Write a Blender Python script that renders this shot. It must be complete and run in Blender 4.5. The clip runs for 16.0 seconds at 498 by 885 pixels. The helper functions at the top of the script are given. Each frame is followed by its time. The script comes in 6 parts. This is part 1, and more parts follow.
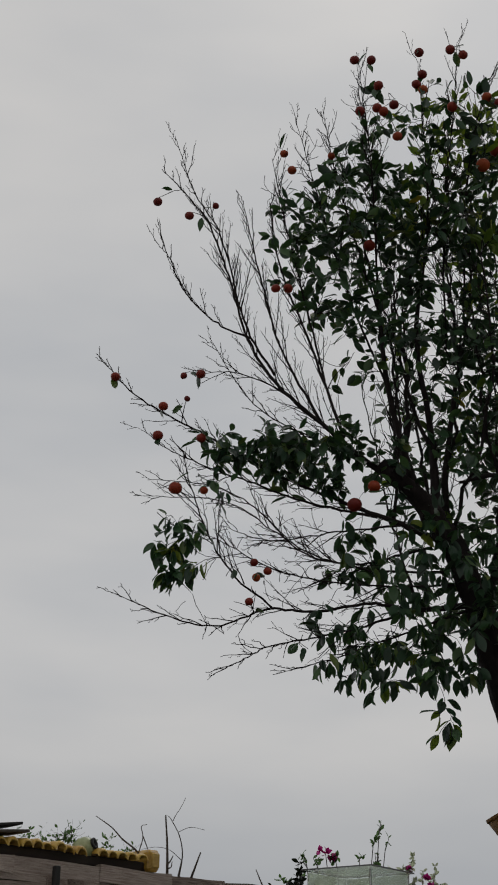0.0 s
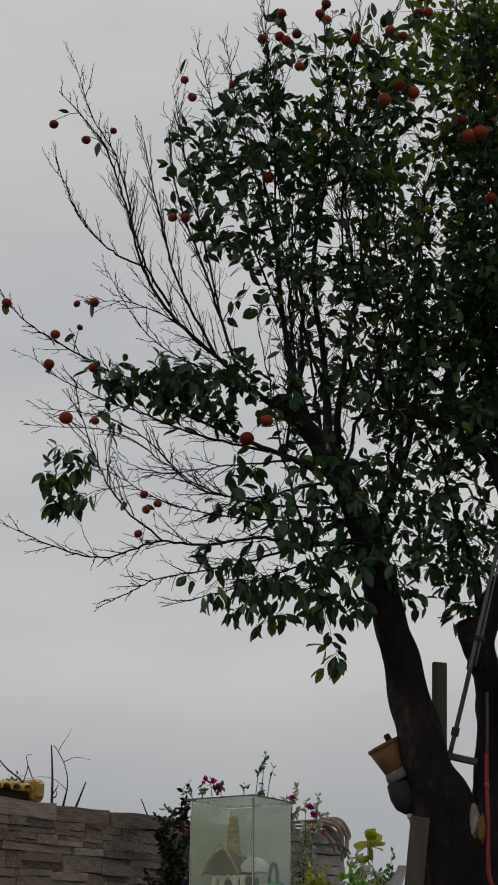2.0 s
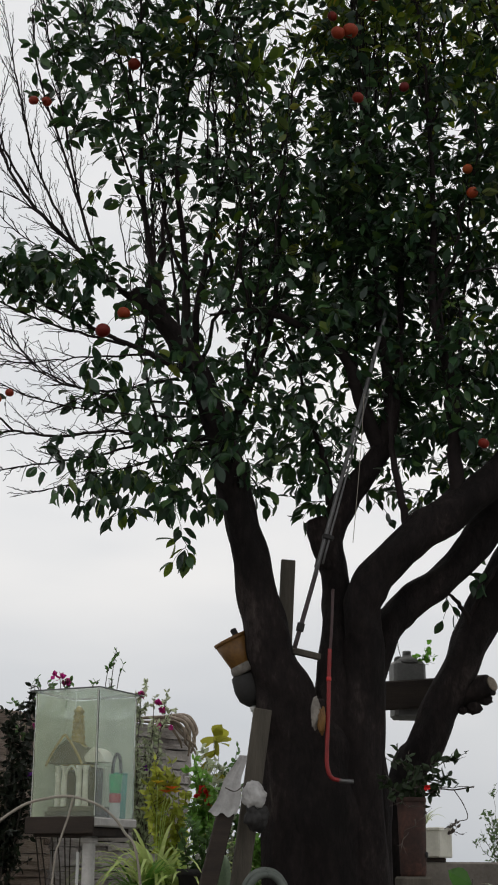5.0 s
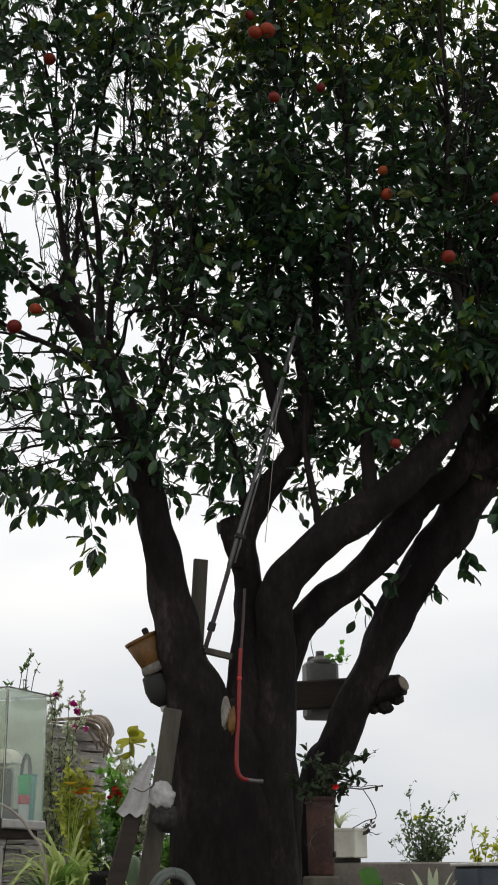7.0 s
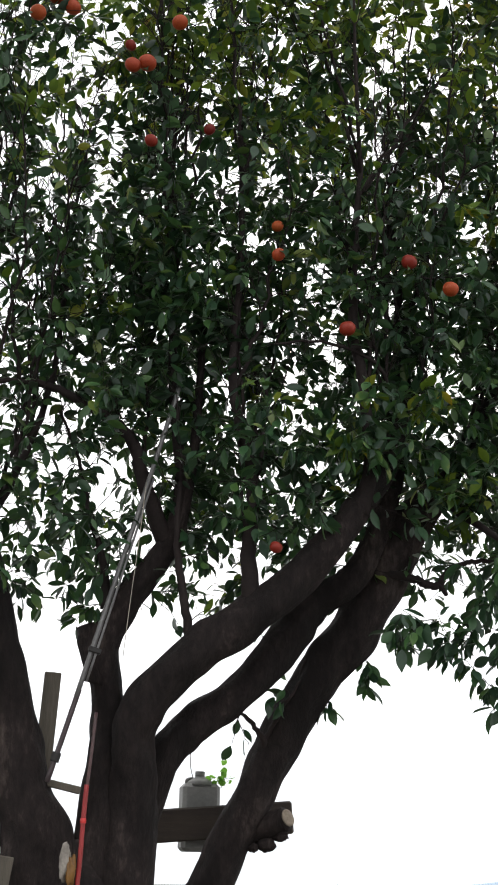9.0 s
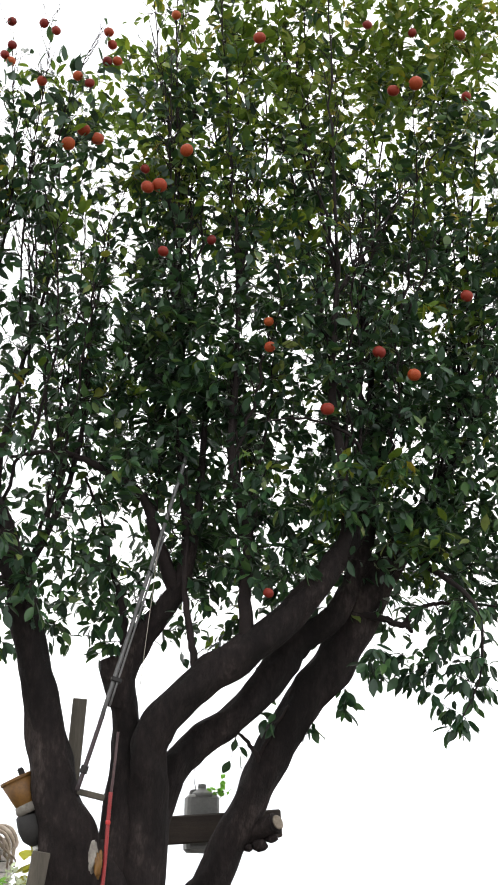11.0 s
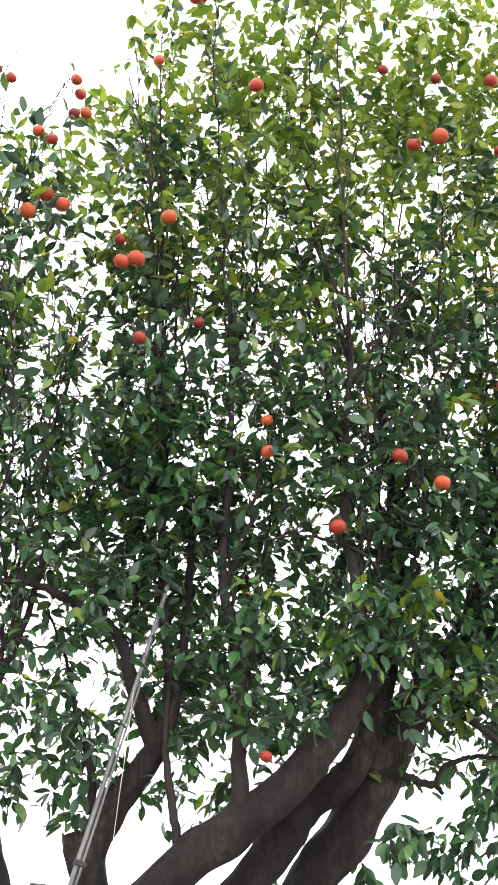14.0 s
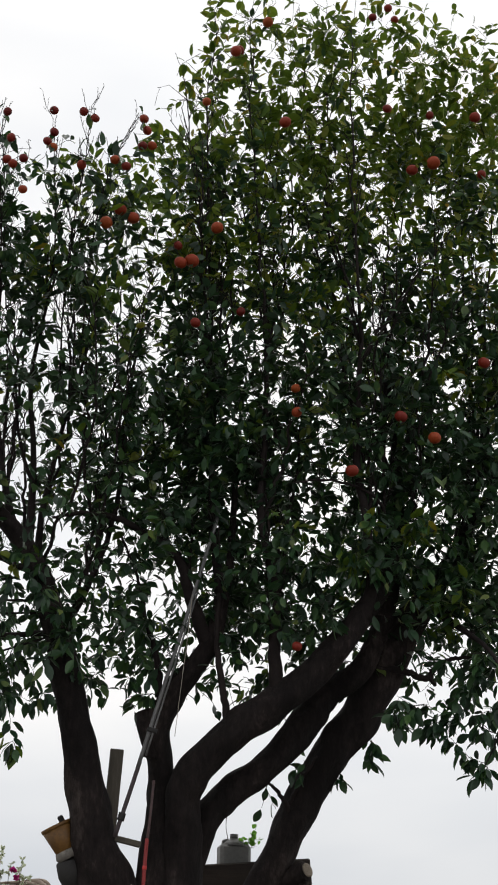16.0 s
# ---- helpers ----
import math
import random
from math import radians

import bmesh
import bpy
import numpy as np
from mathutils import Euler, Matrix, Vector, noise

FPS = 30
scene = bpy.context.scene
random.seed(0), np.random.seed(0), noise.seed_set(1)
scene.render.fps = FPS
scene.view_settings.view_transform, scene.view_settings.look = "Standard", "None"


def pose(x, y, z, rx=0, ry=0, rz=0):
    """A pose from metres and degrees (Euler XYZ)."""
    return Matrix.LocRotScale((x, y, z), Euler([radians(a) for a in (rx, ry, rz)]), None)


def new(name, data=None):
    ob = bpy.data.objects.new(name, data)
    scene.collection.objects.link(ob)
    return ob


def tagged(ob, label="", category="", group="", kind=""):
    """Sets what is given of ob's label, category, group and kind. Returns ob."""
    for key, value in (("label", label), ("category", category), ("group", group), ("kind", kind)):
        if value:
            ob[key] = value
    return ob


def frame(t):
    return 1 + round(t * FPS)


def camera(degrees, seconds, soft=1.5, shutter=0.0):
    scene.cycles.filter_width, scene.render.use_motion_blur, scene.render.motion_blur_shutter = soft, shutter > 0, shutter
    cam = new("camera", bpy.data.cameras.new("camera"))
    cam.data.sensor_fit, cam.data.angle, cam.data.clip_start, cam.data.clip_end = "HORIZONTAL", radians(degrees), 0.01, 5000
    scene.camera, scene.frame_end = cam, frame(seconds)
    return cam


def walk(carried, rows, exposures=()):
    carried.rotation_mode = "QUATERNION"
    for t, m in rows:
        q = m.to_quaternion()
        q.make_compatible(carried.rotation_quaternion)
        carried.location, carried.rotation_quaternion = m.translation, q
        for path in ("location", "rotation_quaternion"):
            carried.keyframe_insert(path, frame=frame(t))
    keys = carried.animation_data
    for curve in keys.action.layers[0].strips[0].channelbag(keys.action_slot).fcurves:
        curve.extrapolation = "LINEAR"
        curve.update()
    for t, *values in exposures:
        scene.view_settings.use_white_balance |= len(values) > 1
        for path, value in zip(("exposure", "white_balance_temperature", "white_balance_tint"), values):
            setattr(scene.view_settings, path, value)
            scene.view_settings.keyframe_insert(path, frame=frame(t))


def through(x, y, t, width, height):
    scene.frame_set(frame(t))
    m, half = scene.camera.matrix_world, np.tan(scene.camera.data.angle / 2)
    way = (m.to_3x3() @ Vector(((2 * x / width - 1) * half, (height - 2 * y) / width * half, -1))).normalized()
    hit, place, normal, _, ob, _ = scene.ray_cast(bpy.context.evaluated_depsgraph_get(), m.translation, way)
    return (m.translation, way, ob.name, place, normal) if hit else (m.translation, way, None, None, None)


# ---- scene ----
# The camera: a long lens, carried and panned by hand.
cam = camera(20.84, 16.0, soft=1.9)
ROWS = [
    (0.0, 0.000, 0.000, 1.500, 114.10, -0.68, -0.31),
    (0.5, 0.009, 0.014, 1.511, 113.23, -0.73, -1.51),
    (1.0, 0.007, 0.014, 1.519, 113.12, -0.82, -2.88),
    (1.5, 0.036, 0.019, 1.518, 112.78, -0.90, -3.71),
    (2.0, 0.027, 0.041, 1.514, 111.32, -0.24, -4.79),
    (2.5, 0.049, 0.070, 1.479, 109.43, 0.35, -5.72),
    (3.0, 0.048, 0.093, 1.457, 108.04, 0.63, -7.03),
    (3.5, 0.069, 0.092, 1.451, 108.16, 0.38, -8.40),
    (4.0, 0.052, 0.089, 1.473, 107.70, -0.07, -9.39),
    (6.3, 0.189, 0.092, 1.428, 107.58, 0.11, -12.28),
    (6.5, 0.197, 0.096, 1.429, 107.59, 0.09, -12.63),
    (7.0, 0.182, 0.095, 1.440, 107.76, 0.29, -13.54),
    (7.5, 0.300, 0.164, 1.512, 107.99, 0.43, -14.15),
    (8.0, 0.578, 0.596, 1.801, 107.86, -0.10, -14.99),
    (8.5, 0.945, 0.687, 2.045, 107.95, -1.06, -13.47),
    (10.8, 0.593, -0.257, 1.913, 109.36, -0.68, -14.58),
    (11.0, 0.588, -0.355, 1.839, 109.59, -0.73, -14.42),
    (11.5, 0.660, -0.190, 1.970, 110.12, -0.69, -13.77),
    (12.0, 0.824, 0.201, 2.226, 110.64, -0.89, -13.11),
    (12.5, 0.869, 0.395, 2.340, 111.14, -0.69, -12.47),
    (13.0, 0.959, 0.621, 2.484, 111.21, -0.76, -12.66),
    (13.5, 1.013, 0.796, 2.607, 111.57, -0.80, -12.68),
    (14.0, 0.937, 0.546, 2.472, 111.96, -0.82, -13.36),
    (14.5, 0.805, 0.196, 2.254, 111.77, -0.75, -14.22),
    (15.0, 0.668, -0.219, 1.983, 112.02, -0.57, -14.31),
    (15.5, 0.512, -0.625, 1.707, 112.63, -0.52, -14.14),
    (16.0, 0.504, -0.647, 1.682, 112.52, -0.87, -13.28),
]
EXPOSURES = [(0.0, -0.79), (2.0, -0.77), (3.0, -0.43), (3.5, -0.28), (4.2, -0.2), (6.3, 0.02), (7.0, 0.14), (8.0, 0.4), (8.5, 0.76),
             (11.0, 1.35), (11.5, 1.12), (12.0, 1.52), (12.5, 1.9), (13.5, 2.75), (14.5, 2.35), (15.0, 1.64), (15.5, 0.76), (16.0, 0.1)]
walk(cam, [(t, pose(x, y, z, rx, ry, rz)) for t, x, y, z, rx, ry, rz in ROWS], EXPOSURES)

# World: an overcast sky, a thin veil of cloud in front of a pale sky.
world = bpy.data.worlds.new("overcast_sky")
scene.world = world
world.use_nodes = True
wn = world.node_tree.nodes
wl = world.node_tree.links
SUN_UP, SUN_TURN = 55.0, 20.0
sky = wn.new("ShaderNodeTexSky")
sky.sky_type = "NISHITA"
sky.sun_disc = False
sky.sun_elevation, sky.sun_rotation = radians(SUN_UP), radians(SUN_TURN)
sky.air_density, sky.dust_density = 1.0, 3.0
pale = wn.new("ShaderNodeHueSaturation")
pale.inputs["Saturation"].default_value = 0.25
pale.inputs["Value"].default_value = 0.09
wl.new(sky.outputs[0], pale.inputs["Color"])
wco = wn.new("ShaderNodeTexCoord")
wmap = wn.new("ShaderNodeMapping")
wmap.inputs["Scale"].default_value = (1.0, 1.0, 3.2)
wl.new(wco.outputs["Generated"], wmap.inputs[0])
cloud = wn.new("ShaderNodeTexNoise")
cloud.inputs["Scale"].default_value = 2.6
cloud.inputs["Detail"].default_value = 4.0
cloud.inputs["Roughness"].default_value = 0.45
wl.new(wmap.outputs[0], cloud.inputs["Vector"])
veil = wn.new("ShaderNodeValToRGB")
veil.color_ramp.elements[0].position, veil.color_ramp.elements[0].color = 0.3, (0.80, 0.825, 0.865, 1)
veil.color_ramp.elements[1].position, veil.color_ramp.elements[1].color = 0.7, (1.11, 1.085, 1.06, 1)
wl.new(cloud.outputs["Fac"], veil.inputs[0])
wmix = wn.new("ShaderNodeMix")
wmix.data_type = "RGBA"
wmix.inputs[0].default_value = 0.88
wl.new(pale.outputs[0], wmix.inputs[6])
wl.new(veil.outputs[0], wmix.inputs[7])
# The cloud thickens towards the horizon.
wsep = wn.new("ShaderNodeSeparateXYZ")
wl.new(wco.outputs["Generated"], wsep.inputs[0])
wlow = wn.new("ShaderNodeMapRange")
wlow.interpolation_type = "SMOOTHSTEP"
wlow.inputs["From Min"].default_value, wlow.inputs["From Max"].default_value = 0.0, 0.3
wl.new(wsep.outputs["Z"], wlow.inputs["Value"])
wbank = wn.new("ShaderNodeMix")
wbank.data_type = "RGBA"
wbank.inputs[6].default_value = (0.685, 0.71, 0.74, 1)
wbank.inputs[7].default_value = (1.0, 0.997, 0.99, 1)
wl.new(wlow.outputs[0], wbank.inputs[0])
wdim = wn.new("ShaderNodeMix")
wdim.data_type, wdim.blend_type = "RGBA", "MULTIPLY"
wdim.inputs[0].default_value = 1.0
wl.new(wmix.outputs[2], wdim.inputs[6])
wl.new(wbank.outputs[2], wdim.inputs[7])
wl.new(wdim.outputs[2], wn["Background"].inputs["Color"])
wn["Background"].inputs["Strength"].default_value = 1.0

sun = new("sun", bpy.data.lights.new("sun", "SUN"))
sun.data.energy, sun.data.angle, sun.data.color = 0.6, radians(25), (1.0, 0.97, 0.92)
sun.matrix_world = pose(0, 0, 20, 90 - SUN_UP, 0, 180 - SUN_TURN)


# ---- small tools ----
def part(name, me, material, parent=None, label="", kind=""):
    """Links a mesh (or a bmesh) as one object, under a thing if one is given."""
    if isinstance(me, bmesh.types.BMesh):
        data = bpy.data.meshes.new(name)
        me.to_mesh(data)
        me.free()
        me = data
    ob = new(name, me)
    if material and not me.materials:
        me.materials.append(material)
    if parent:
        ob.parent = parent
    return tagged(ob, label=label, kind=kind)


def thing(name, place, label, category, group="", kind=""):
    ob = new(name)
    ob.location = place
    return tagged(ob, label, category, group, kind)


def mesh_of(name, verts, faces, smooth=True):
    me = bpy.data.meshes.new(name)
    me.from_pydata(np.asarray(verts, float).tolist(), [], [tuple(f) for f in faces])
    if smooth:
        me.polygons.foreach_set("use_smooth", [True] * len(me.polygons))
    me.update()
    return me


def big_mesh(name, blocks, smooth=True):
    """One mesh out of many small ones, each a pair of vertex rows and face tuples."""
    me = bpy.data.meshes.new(name)
    verts = np.concatenate([np.asarray(v, np.float32) for v, f in blocks])
    loops, sizes, base = [], [], 0
    for v, f in blocks:
        flat, counts = flat_faces(f)
        loops.append(flat + base)
        sizes.append(counts)
        base += len(v)
    loops, sizes = np.concatenate(loops), np.concatenate(sizes)
    me.vertices.add(len(verts))
    me.vertices.foreach_set("co", verts.ravel())
    me.loops.add(len(loops))
    me.loops.foreach_set("vertex_index", loops.astype(np.int32))
    me.polygons.add(len(sizes))
    me.polygons.foreach_set("loop_start", np.r_[0, np.cumsum(sizes)[:-1]].astype(np.int32))
    if smooth:
        me.polygons.foreach_set("use_smooth", [True] * len(sizes))
    me.update(calc_edges=True)
    me.validate()
    return me


FLAT = {}


def flat_faces(faces):
    key = id(faces)
    if key not in FLAT:
        FLAT[key] = (np.array([i for f in faces for i in f], np.int64), np.array([len(f) for f in faces], np.int64), faces)
    return FLAT[key][:2]


def spline(points, per=6):
    """A smooth line through a few points; every column of a point is carried along."""
    p = np.array(points, float)
    p = np.vstack([2 * p[0] - p[1], p, 2 * p[-1] - p[-2]])
    out = []
    for i in range(1, len(p) - 2):
        for k in range(per):
            t = k / per
            a, b, c, d = p[i - 1], p[i], p[i + 1], p[i + 2]
            out.append(0.5 * (2 * b + (c - a) * t + (2 * a - 5 * b + 4 * c - d) * t * t + (3 * b - a - 3 * c + d) * t ** 3))
    out.append(p[-2])
    return np.array(out)


TUBE_FACES = {}


def tube_faces(n, sides, close):
    """Faces of a tube with n rings; alike tubes share them."""
    if (n, sides, close) not in TUBE_FACES:
        faces = [(i * sides + k, i * sides + (k + 1) % sides, (i + 1) * sides + (k + 1) % sides, (i + 1) * sides + k) for i in range(n - 1) for k in range(sides)]
        if close:
            faces += [tuple(range(sides))[::-1], tuple(range((n - 1) * sides, n * sides))]
        TUBE_FACES[n, sides, close] = faces
    return TUBE_FACES[n, sides, close]


def cross(a, b):
    return np.stack([a[..., 1] * b[..., 2] - a[..., 2] * b[..., 1], a[..., 2] * b[..., 0] - a[..., 0] * b[..., 2], a[..., 0] * b[..., 1] - a[..., 1] * b[..., 0]], -1)


def tube(path, radii, sides=8, rough=0.0, rng=None, close=True):
    """Verts and faces of a tapered tube along a line."""
    path, radii = np.asarray(path, float), np.asarray(radii, float)
    n = len(path)
    ways = np.empty_like(path)
    ways[1:-1], ways[0], ways[-1] = path[2:] - path[:-2], path[1] - path[0], path[-1] - path[-2]
    ways /= np.sqrt((ways * ways).sum(1))[:, None] + 1e-9
    mean = np.abs(ways.sum(0))
    ref = np.zeros(3)
    ref[int(np.argmin(mean))] = 1.0
    side = cross(ways, np.broadcast_to(ref, ways.shape))
    side /= np.sqrt((side * side).sum(1))[:, None] + 1e-9
    other = cross(ways, side)
    ang = np.arange(sides) * 2 * np.pi / sides
    size = np.repeat(radii[:, None], sides, 1)
    if rough:
        ph = rng.uniform(0, 6.28, 6)
        i = np.arange(n)[:, None] * (0.35 if n < 60 else 0.2)
        a = ang[None]
        size = size * (1 + rough * (0.6 * np.sin(2 * a + ph[0] + i) + 0.5 * np.sin(3 * a + ph[1] - 1.4 * i) + 0.4 * np.sin(5 * a + ph[2] + 2.6 * i) + 0.35 * np.sin(8 * a + ph[3] - 0.7 * i) + 0.5 * np.sin(1.9 * i + ph[4]) * np.sin(a + ph[5])))
    verts = path[:, None] + size[..., None] * (np.cos(ang)[None, :, None] * side[:, None] + np.sin(ang)[None, :, None] * other[:, None])
    return verts.reshape(-1, 3), tube_faces(n, sides, close)


def tube_mesh(name, points, radius, sides=10, per=6, rough=0.0, seed=0):
    """A tube through points; a fourth column gives the radius."""
    s = spline(points, per)
    radii = s[:, 3] if s.shape[1] > 3 else np.full(len(s), radius)
    return mesh_of(name, *tube(s[:, :3], radii, sides, rough, np.random.default_rng(seed)))


def block(size, bevel=0.004, at=(0, 0, 0), turn=None, bm=None):
    """A bevelled box, in a bmesh."""
    bm = bm or bmesh.new()
    made = bmesh.ops.create_cube(bm, size=1.0)["verts"]
    bmesh.ops.scale(bm, vec=size, verts=made)
    if bevel:
        edges = list({e for v in made for e in v.link_edges})
        made = bmesh.ops.bevel(bm, geom=edges, offset=bevel, segments=1, affect="EDGES")["verts"]
    m = Matrix.Translation(at) @ (turn.to_4x4() if turn else Matrix())
    bmesh.ops.transform(bm, matrix=m, verts=made)
    return bm


def lathe(profile, sides=20, bm=None, at=(0, 0, 0), turn=None):
    """A turned body from (radius, height) pairs."""
    bm = bm or bmesh.new()
    rings = []
    m = Matrix.Translation(at) @ (turn.to_4x4() if turn else Matrix())
    for r, z in profile:
        rings.append([bm.verts.new(m @ Vector((r * math.cos(a), r * math.sin(a), z))) for a in (2 * math.pi * k / sides for k in range(sides))])
    for lo, hi in zip(rings, rings[1:]):
        for k in range(sides):
            f = bm.faces.new((lo[k], lo[(k + 1) % sides], hi[(k + 1) % sides], hi[k]))
            f.smooth = True
    bm.faces.new(rings[0][::-1])
    bm.faces.new(rings[-1])
    return bm


# ---- materials ----
def material(name, build):
    m = bpy.data.materials.new(name)
    m.use_nodes = True
    nt = m.node_tree
    build(nt, nt.nodes, nt.links, nt.nodes["Principled BSDF"])
    return m


def noise_node(nodes, links, scale, detail=5.0, rough=0.6, stretch=None, source="Object"):
    co = nodes.new("ShaderNodeTexCoord")
    n = nodes.new("ShaderNodeTexNoise")
    n.inputs["Scale"].default_value, n.inputs["Detail"].default_value, n.inputs["Roughness"].default_value = scale, detail, rough
    if stretch:
        mp = nodes.new("ShaderNodeMapping")
        mp.inputs["Scale"].default_value = stretch
        links.new(co.outputs[source], mp.inputs[0])
        links.new(mp.outputs[0], n.inputs["Vector"])
    else:
        links.new(co.outputs[source], n.inputs["Vector"])
    return n


def ramp(nodes, links, source, stops):
    r = nodes.new("ShaderNodeValToRGB")
    el = r.color_ramp.elements
    while len(el) < len(stops):
        el.new(0.5)
    for e, (at, col) in zip(el, stops):
        e.position, e.color = at, (*col, 1)
    links.new(source, r.inputs[0])
    return r


def worn(name, stops, scale=6.0, fine=60.0, roughness=0.8, bump=0.3, metallic=0.0, stretch=None, by_object=0.0, dist=0.01):
    """A surface with large stains and fine grain: stops is a colour ramp."""
    def build(nt, nodes, links, bsdf):
        big = noise_node(nodes, links, scale, 4.0, 0.6, stretch)
        small = noise_node(nodes, links, fine, 6.0, 0.7, stretch)
        mix = nodes.new("ShaderNodeMath")
        mix.operation = "MULTIPLY_ADD"
        mix.inputs[1].default_value = 0.35
        links.new(small.outputs["Fac"], mix.inputs[0])
        half = nodes.new("ShaderNodeMath")
        half.operation = "MULTIPLY"
        half.inputs[1].default_value = 0.65
        links.new(big.outputs["Fac"], half.inputs[0])
        links.new(half.outputs[0], mix.inputs[2])
        value = mix.outputs[0]
        if by_object:
            info = nodes.new("ShaderNodeObjectInfo")
            add = nodes.new("ShaderNodeMath")
            add.operation = "MULTIPLY_ADD"
            add.inputs[1].default_value = by_object
            links.new(info.outputs["Random"], add.inputs[0])
            sub = nodes.new("ShaderNodeMath")
            sub.operation = "SUBTRACT"
            sub.inputs[1].default_value = by_object / 2
            links.new(value, sub.inputs[0])
            links.new(sub.outputs[0], add.inputs[2])
            value = add.outputs[0]
        r = ramp(nodes, links, value, stops)
        links.new(r.outputs[0], bsdf.inputs["Base Color"])
        bsdf.inputs["Roughness"].default_value = roughness
        bsdf.inputs["Metallic"].default_value = metallic
        if bump:
            b = nodes.new("ShaderNodeBump")
            b.inputs["Strength"].default_value, b.inputs["Distance"].default_value = bump, dist
            links.new(mix.outputs[0], b.inputs["Height"])
            links.new(b.outputs[0], bsdf.inputs["Normal"])
    return material(name, build)


def leafy(name, stops, joined, through_tint=(0.24, 0.36, 0.04), share=0.3, roughness=0.42):
    """Leaf skin: a waxy face and light that comes through."""
    def build(nt, nodes, links, bsdf):
        if joined:
            pick = nodes.new("ShaderNodeNewGeometry").outputs["Random Per Island"]
        else:
            pick = nodes.new("ShaderNodeObjectInfo").outputs["Random"]
        patch = noise_node(nodes, links, 2.2, 2.0, 0.5)
        shift = nodes.new("ShaderNodeMath")
        shift.operation = "MULTIPLY_ADD"
        shift.inputs[1].default_value = 0.7
        links.new(patch.outputs["Fac"], shift.inputs[0])
        links.new(pick, shift.inputs[2])
        centred = nodes.new("ShaderNodeMath")
        centred.operation = "SUBTRACT"
        centred.inputs[1].default_value = 0.38
        links.new(shift.outputs[0], centred.inputs[0])
        r = ramp(nodes, links, centred.outputs[0], stops)
        n = noise_node(nodes, links, 45.0, 4.0, 0.6)
        tone = nodes.new("ShaderNodeHueSaturation")
        links.new(r.outputs[0], tone.inputs["Color"])
        level = nodes.new("ShaderNodeMapRange")
        level.inputs["To Min"].default_value, level.inputs["To Max"].default_value = 0.7, 1.3
        links.new(n.outputs["Fac"], level.inputs["Value"])
        links.new(level.outputs[0], tone.inputs["Value"])
        links.new(tone.outputs[0], bsdf.inputs["Base Color"])
        bsdf.inputs["Roughness"].default_value = roughness
        bsdf.inputs["Specular IOR Level"].default_value = 0.35
        clear = nodes.new("ShaderNodeBsdfTranslucent")
        tint = nodes.new("ShaderNodeMix")
        tint.data_type = "RGBA"
        tint.inputs[0].default_value = 0.45
        tint.inputs[7].default_value = (*through_tint, 1)
        links.new(tone.outputs[0], tint.inputs[6])
        links.new(tint.outputs[2], clear.inputs["Color"])
        mixed = nodes.new("ShaderNodeMixShader")
        mixed.inputs[0].default_value = share
        links.new(bsdf.outputs[0], mixed.inputs[1])
        links.new(clear.outputs[0], mixed.inputs[2])
        links.new(mixed.outputs[0], nodes["Material Output"].inputs["Surface"])
    return material(name, build)


LEAF_TONES = [(0.0, (0.010, 0.025, 0.014)), (0.35, (0.018, 0.047, 0.024)), (0.66, (0.029, 0.076, 0.027)), (0.9, (0.048, 0.104, 0.027)), (1.0, (0.11, 0.14, 0.03))]
# Young leaves: their brighter yellow-green also carries the sky light on the crown top.
YOUNG_LIT_TONES = [(0.0, (0.022, 0.060, 0.012)), (0.4, (0.052, 0.105, 0.014)), (0.75, (0.11, 0.165, 0.018)), (0.95, (0.20, 0.21, 0.025)), (1.0, (0.30, 0.20, 0.02))]
leaf_joined = leafy("leaf_skin", LEAF_TONES, True, (0.10, 0.20, 0.04), 0.14, 0.36)
leaf_single = leafy("leaf_skin_single", LEAF_TONES, False, (0.10, 0.20, 0.04), 0.14, 0.36)
leaf_young_lit = leafy("young_lit_leaf_skin", YOUNG_LIT_TONES, True, (0.27, 0.38, 0.03), 0.32, 0.4)
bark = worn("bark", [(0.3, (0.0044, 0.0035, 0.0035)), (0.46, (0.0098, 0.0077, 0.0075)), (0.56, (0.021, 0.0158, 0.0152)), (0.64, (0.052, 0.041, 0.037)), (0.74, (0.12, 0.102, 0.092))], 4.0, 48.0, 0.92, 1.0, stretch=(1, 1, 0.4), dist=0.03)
bark.node_tree.nodes["Principled BSDF"].inputs["Specular IOR Level"].default_value = 0.22
twig_bark = worn("twig_bark", [(0.3, (0.009, 0.007, 0.007)), (0.7, (0.028, 0.021, 0.020))], 9.0, 80.0, 0.85, 0.3)
twig_bark.node_tree.nodes["Principled BSDF"].inputs["Specular IOR Level"].default_value = 0.2
peel = worn("tangerine_peel", [(0.25, (0.11, 0.006, 0.004)), (0.5, (0.19, 0.016, 0.006)), (0.68, (0.28, 0.042, 0.009)), (0.85, (0.32, 0.08, 0.015))], 18.0, 260.0, 0.5, 0.25, by_object=0.5, dist=0.002)
peel.node_tree.nodes["Principled BSDF"].inputs["Specular IOR Level"].default_value = 0.27


# ---- the citrus tree ----
from mathutils.kdtree import KDTree

tree = thing("citrus_tree", (1.56, 6.15, 0.0), "old tangerine tree with dark forked trunk and ripe orange fruit", "tree")
ORIGIN = np.array(tree.location)
rng = np.random.default_rng(11)

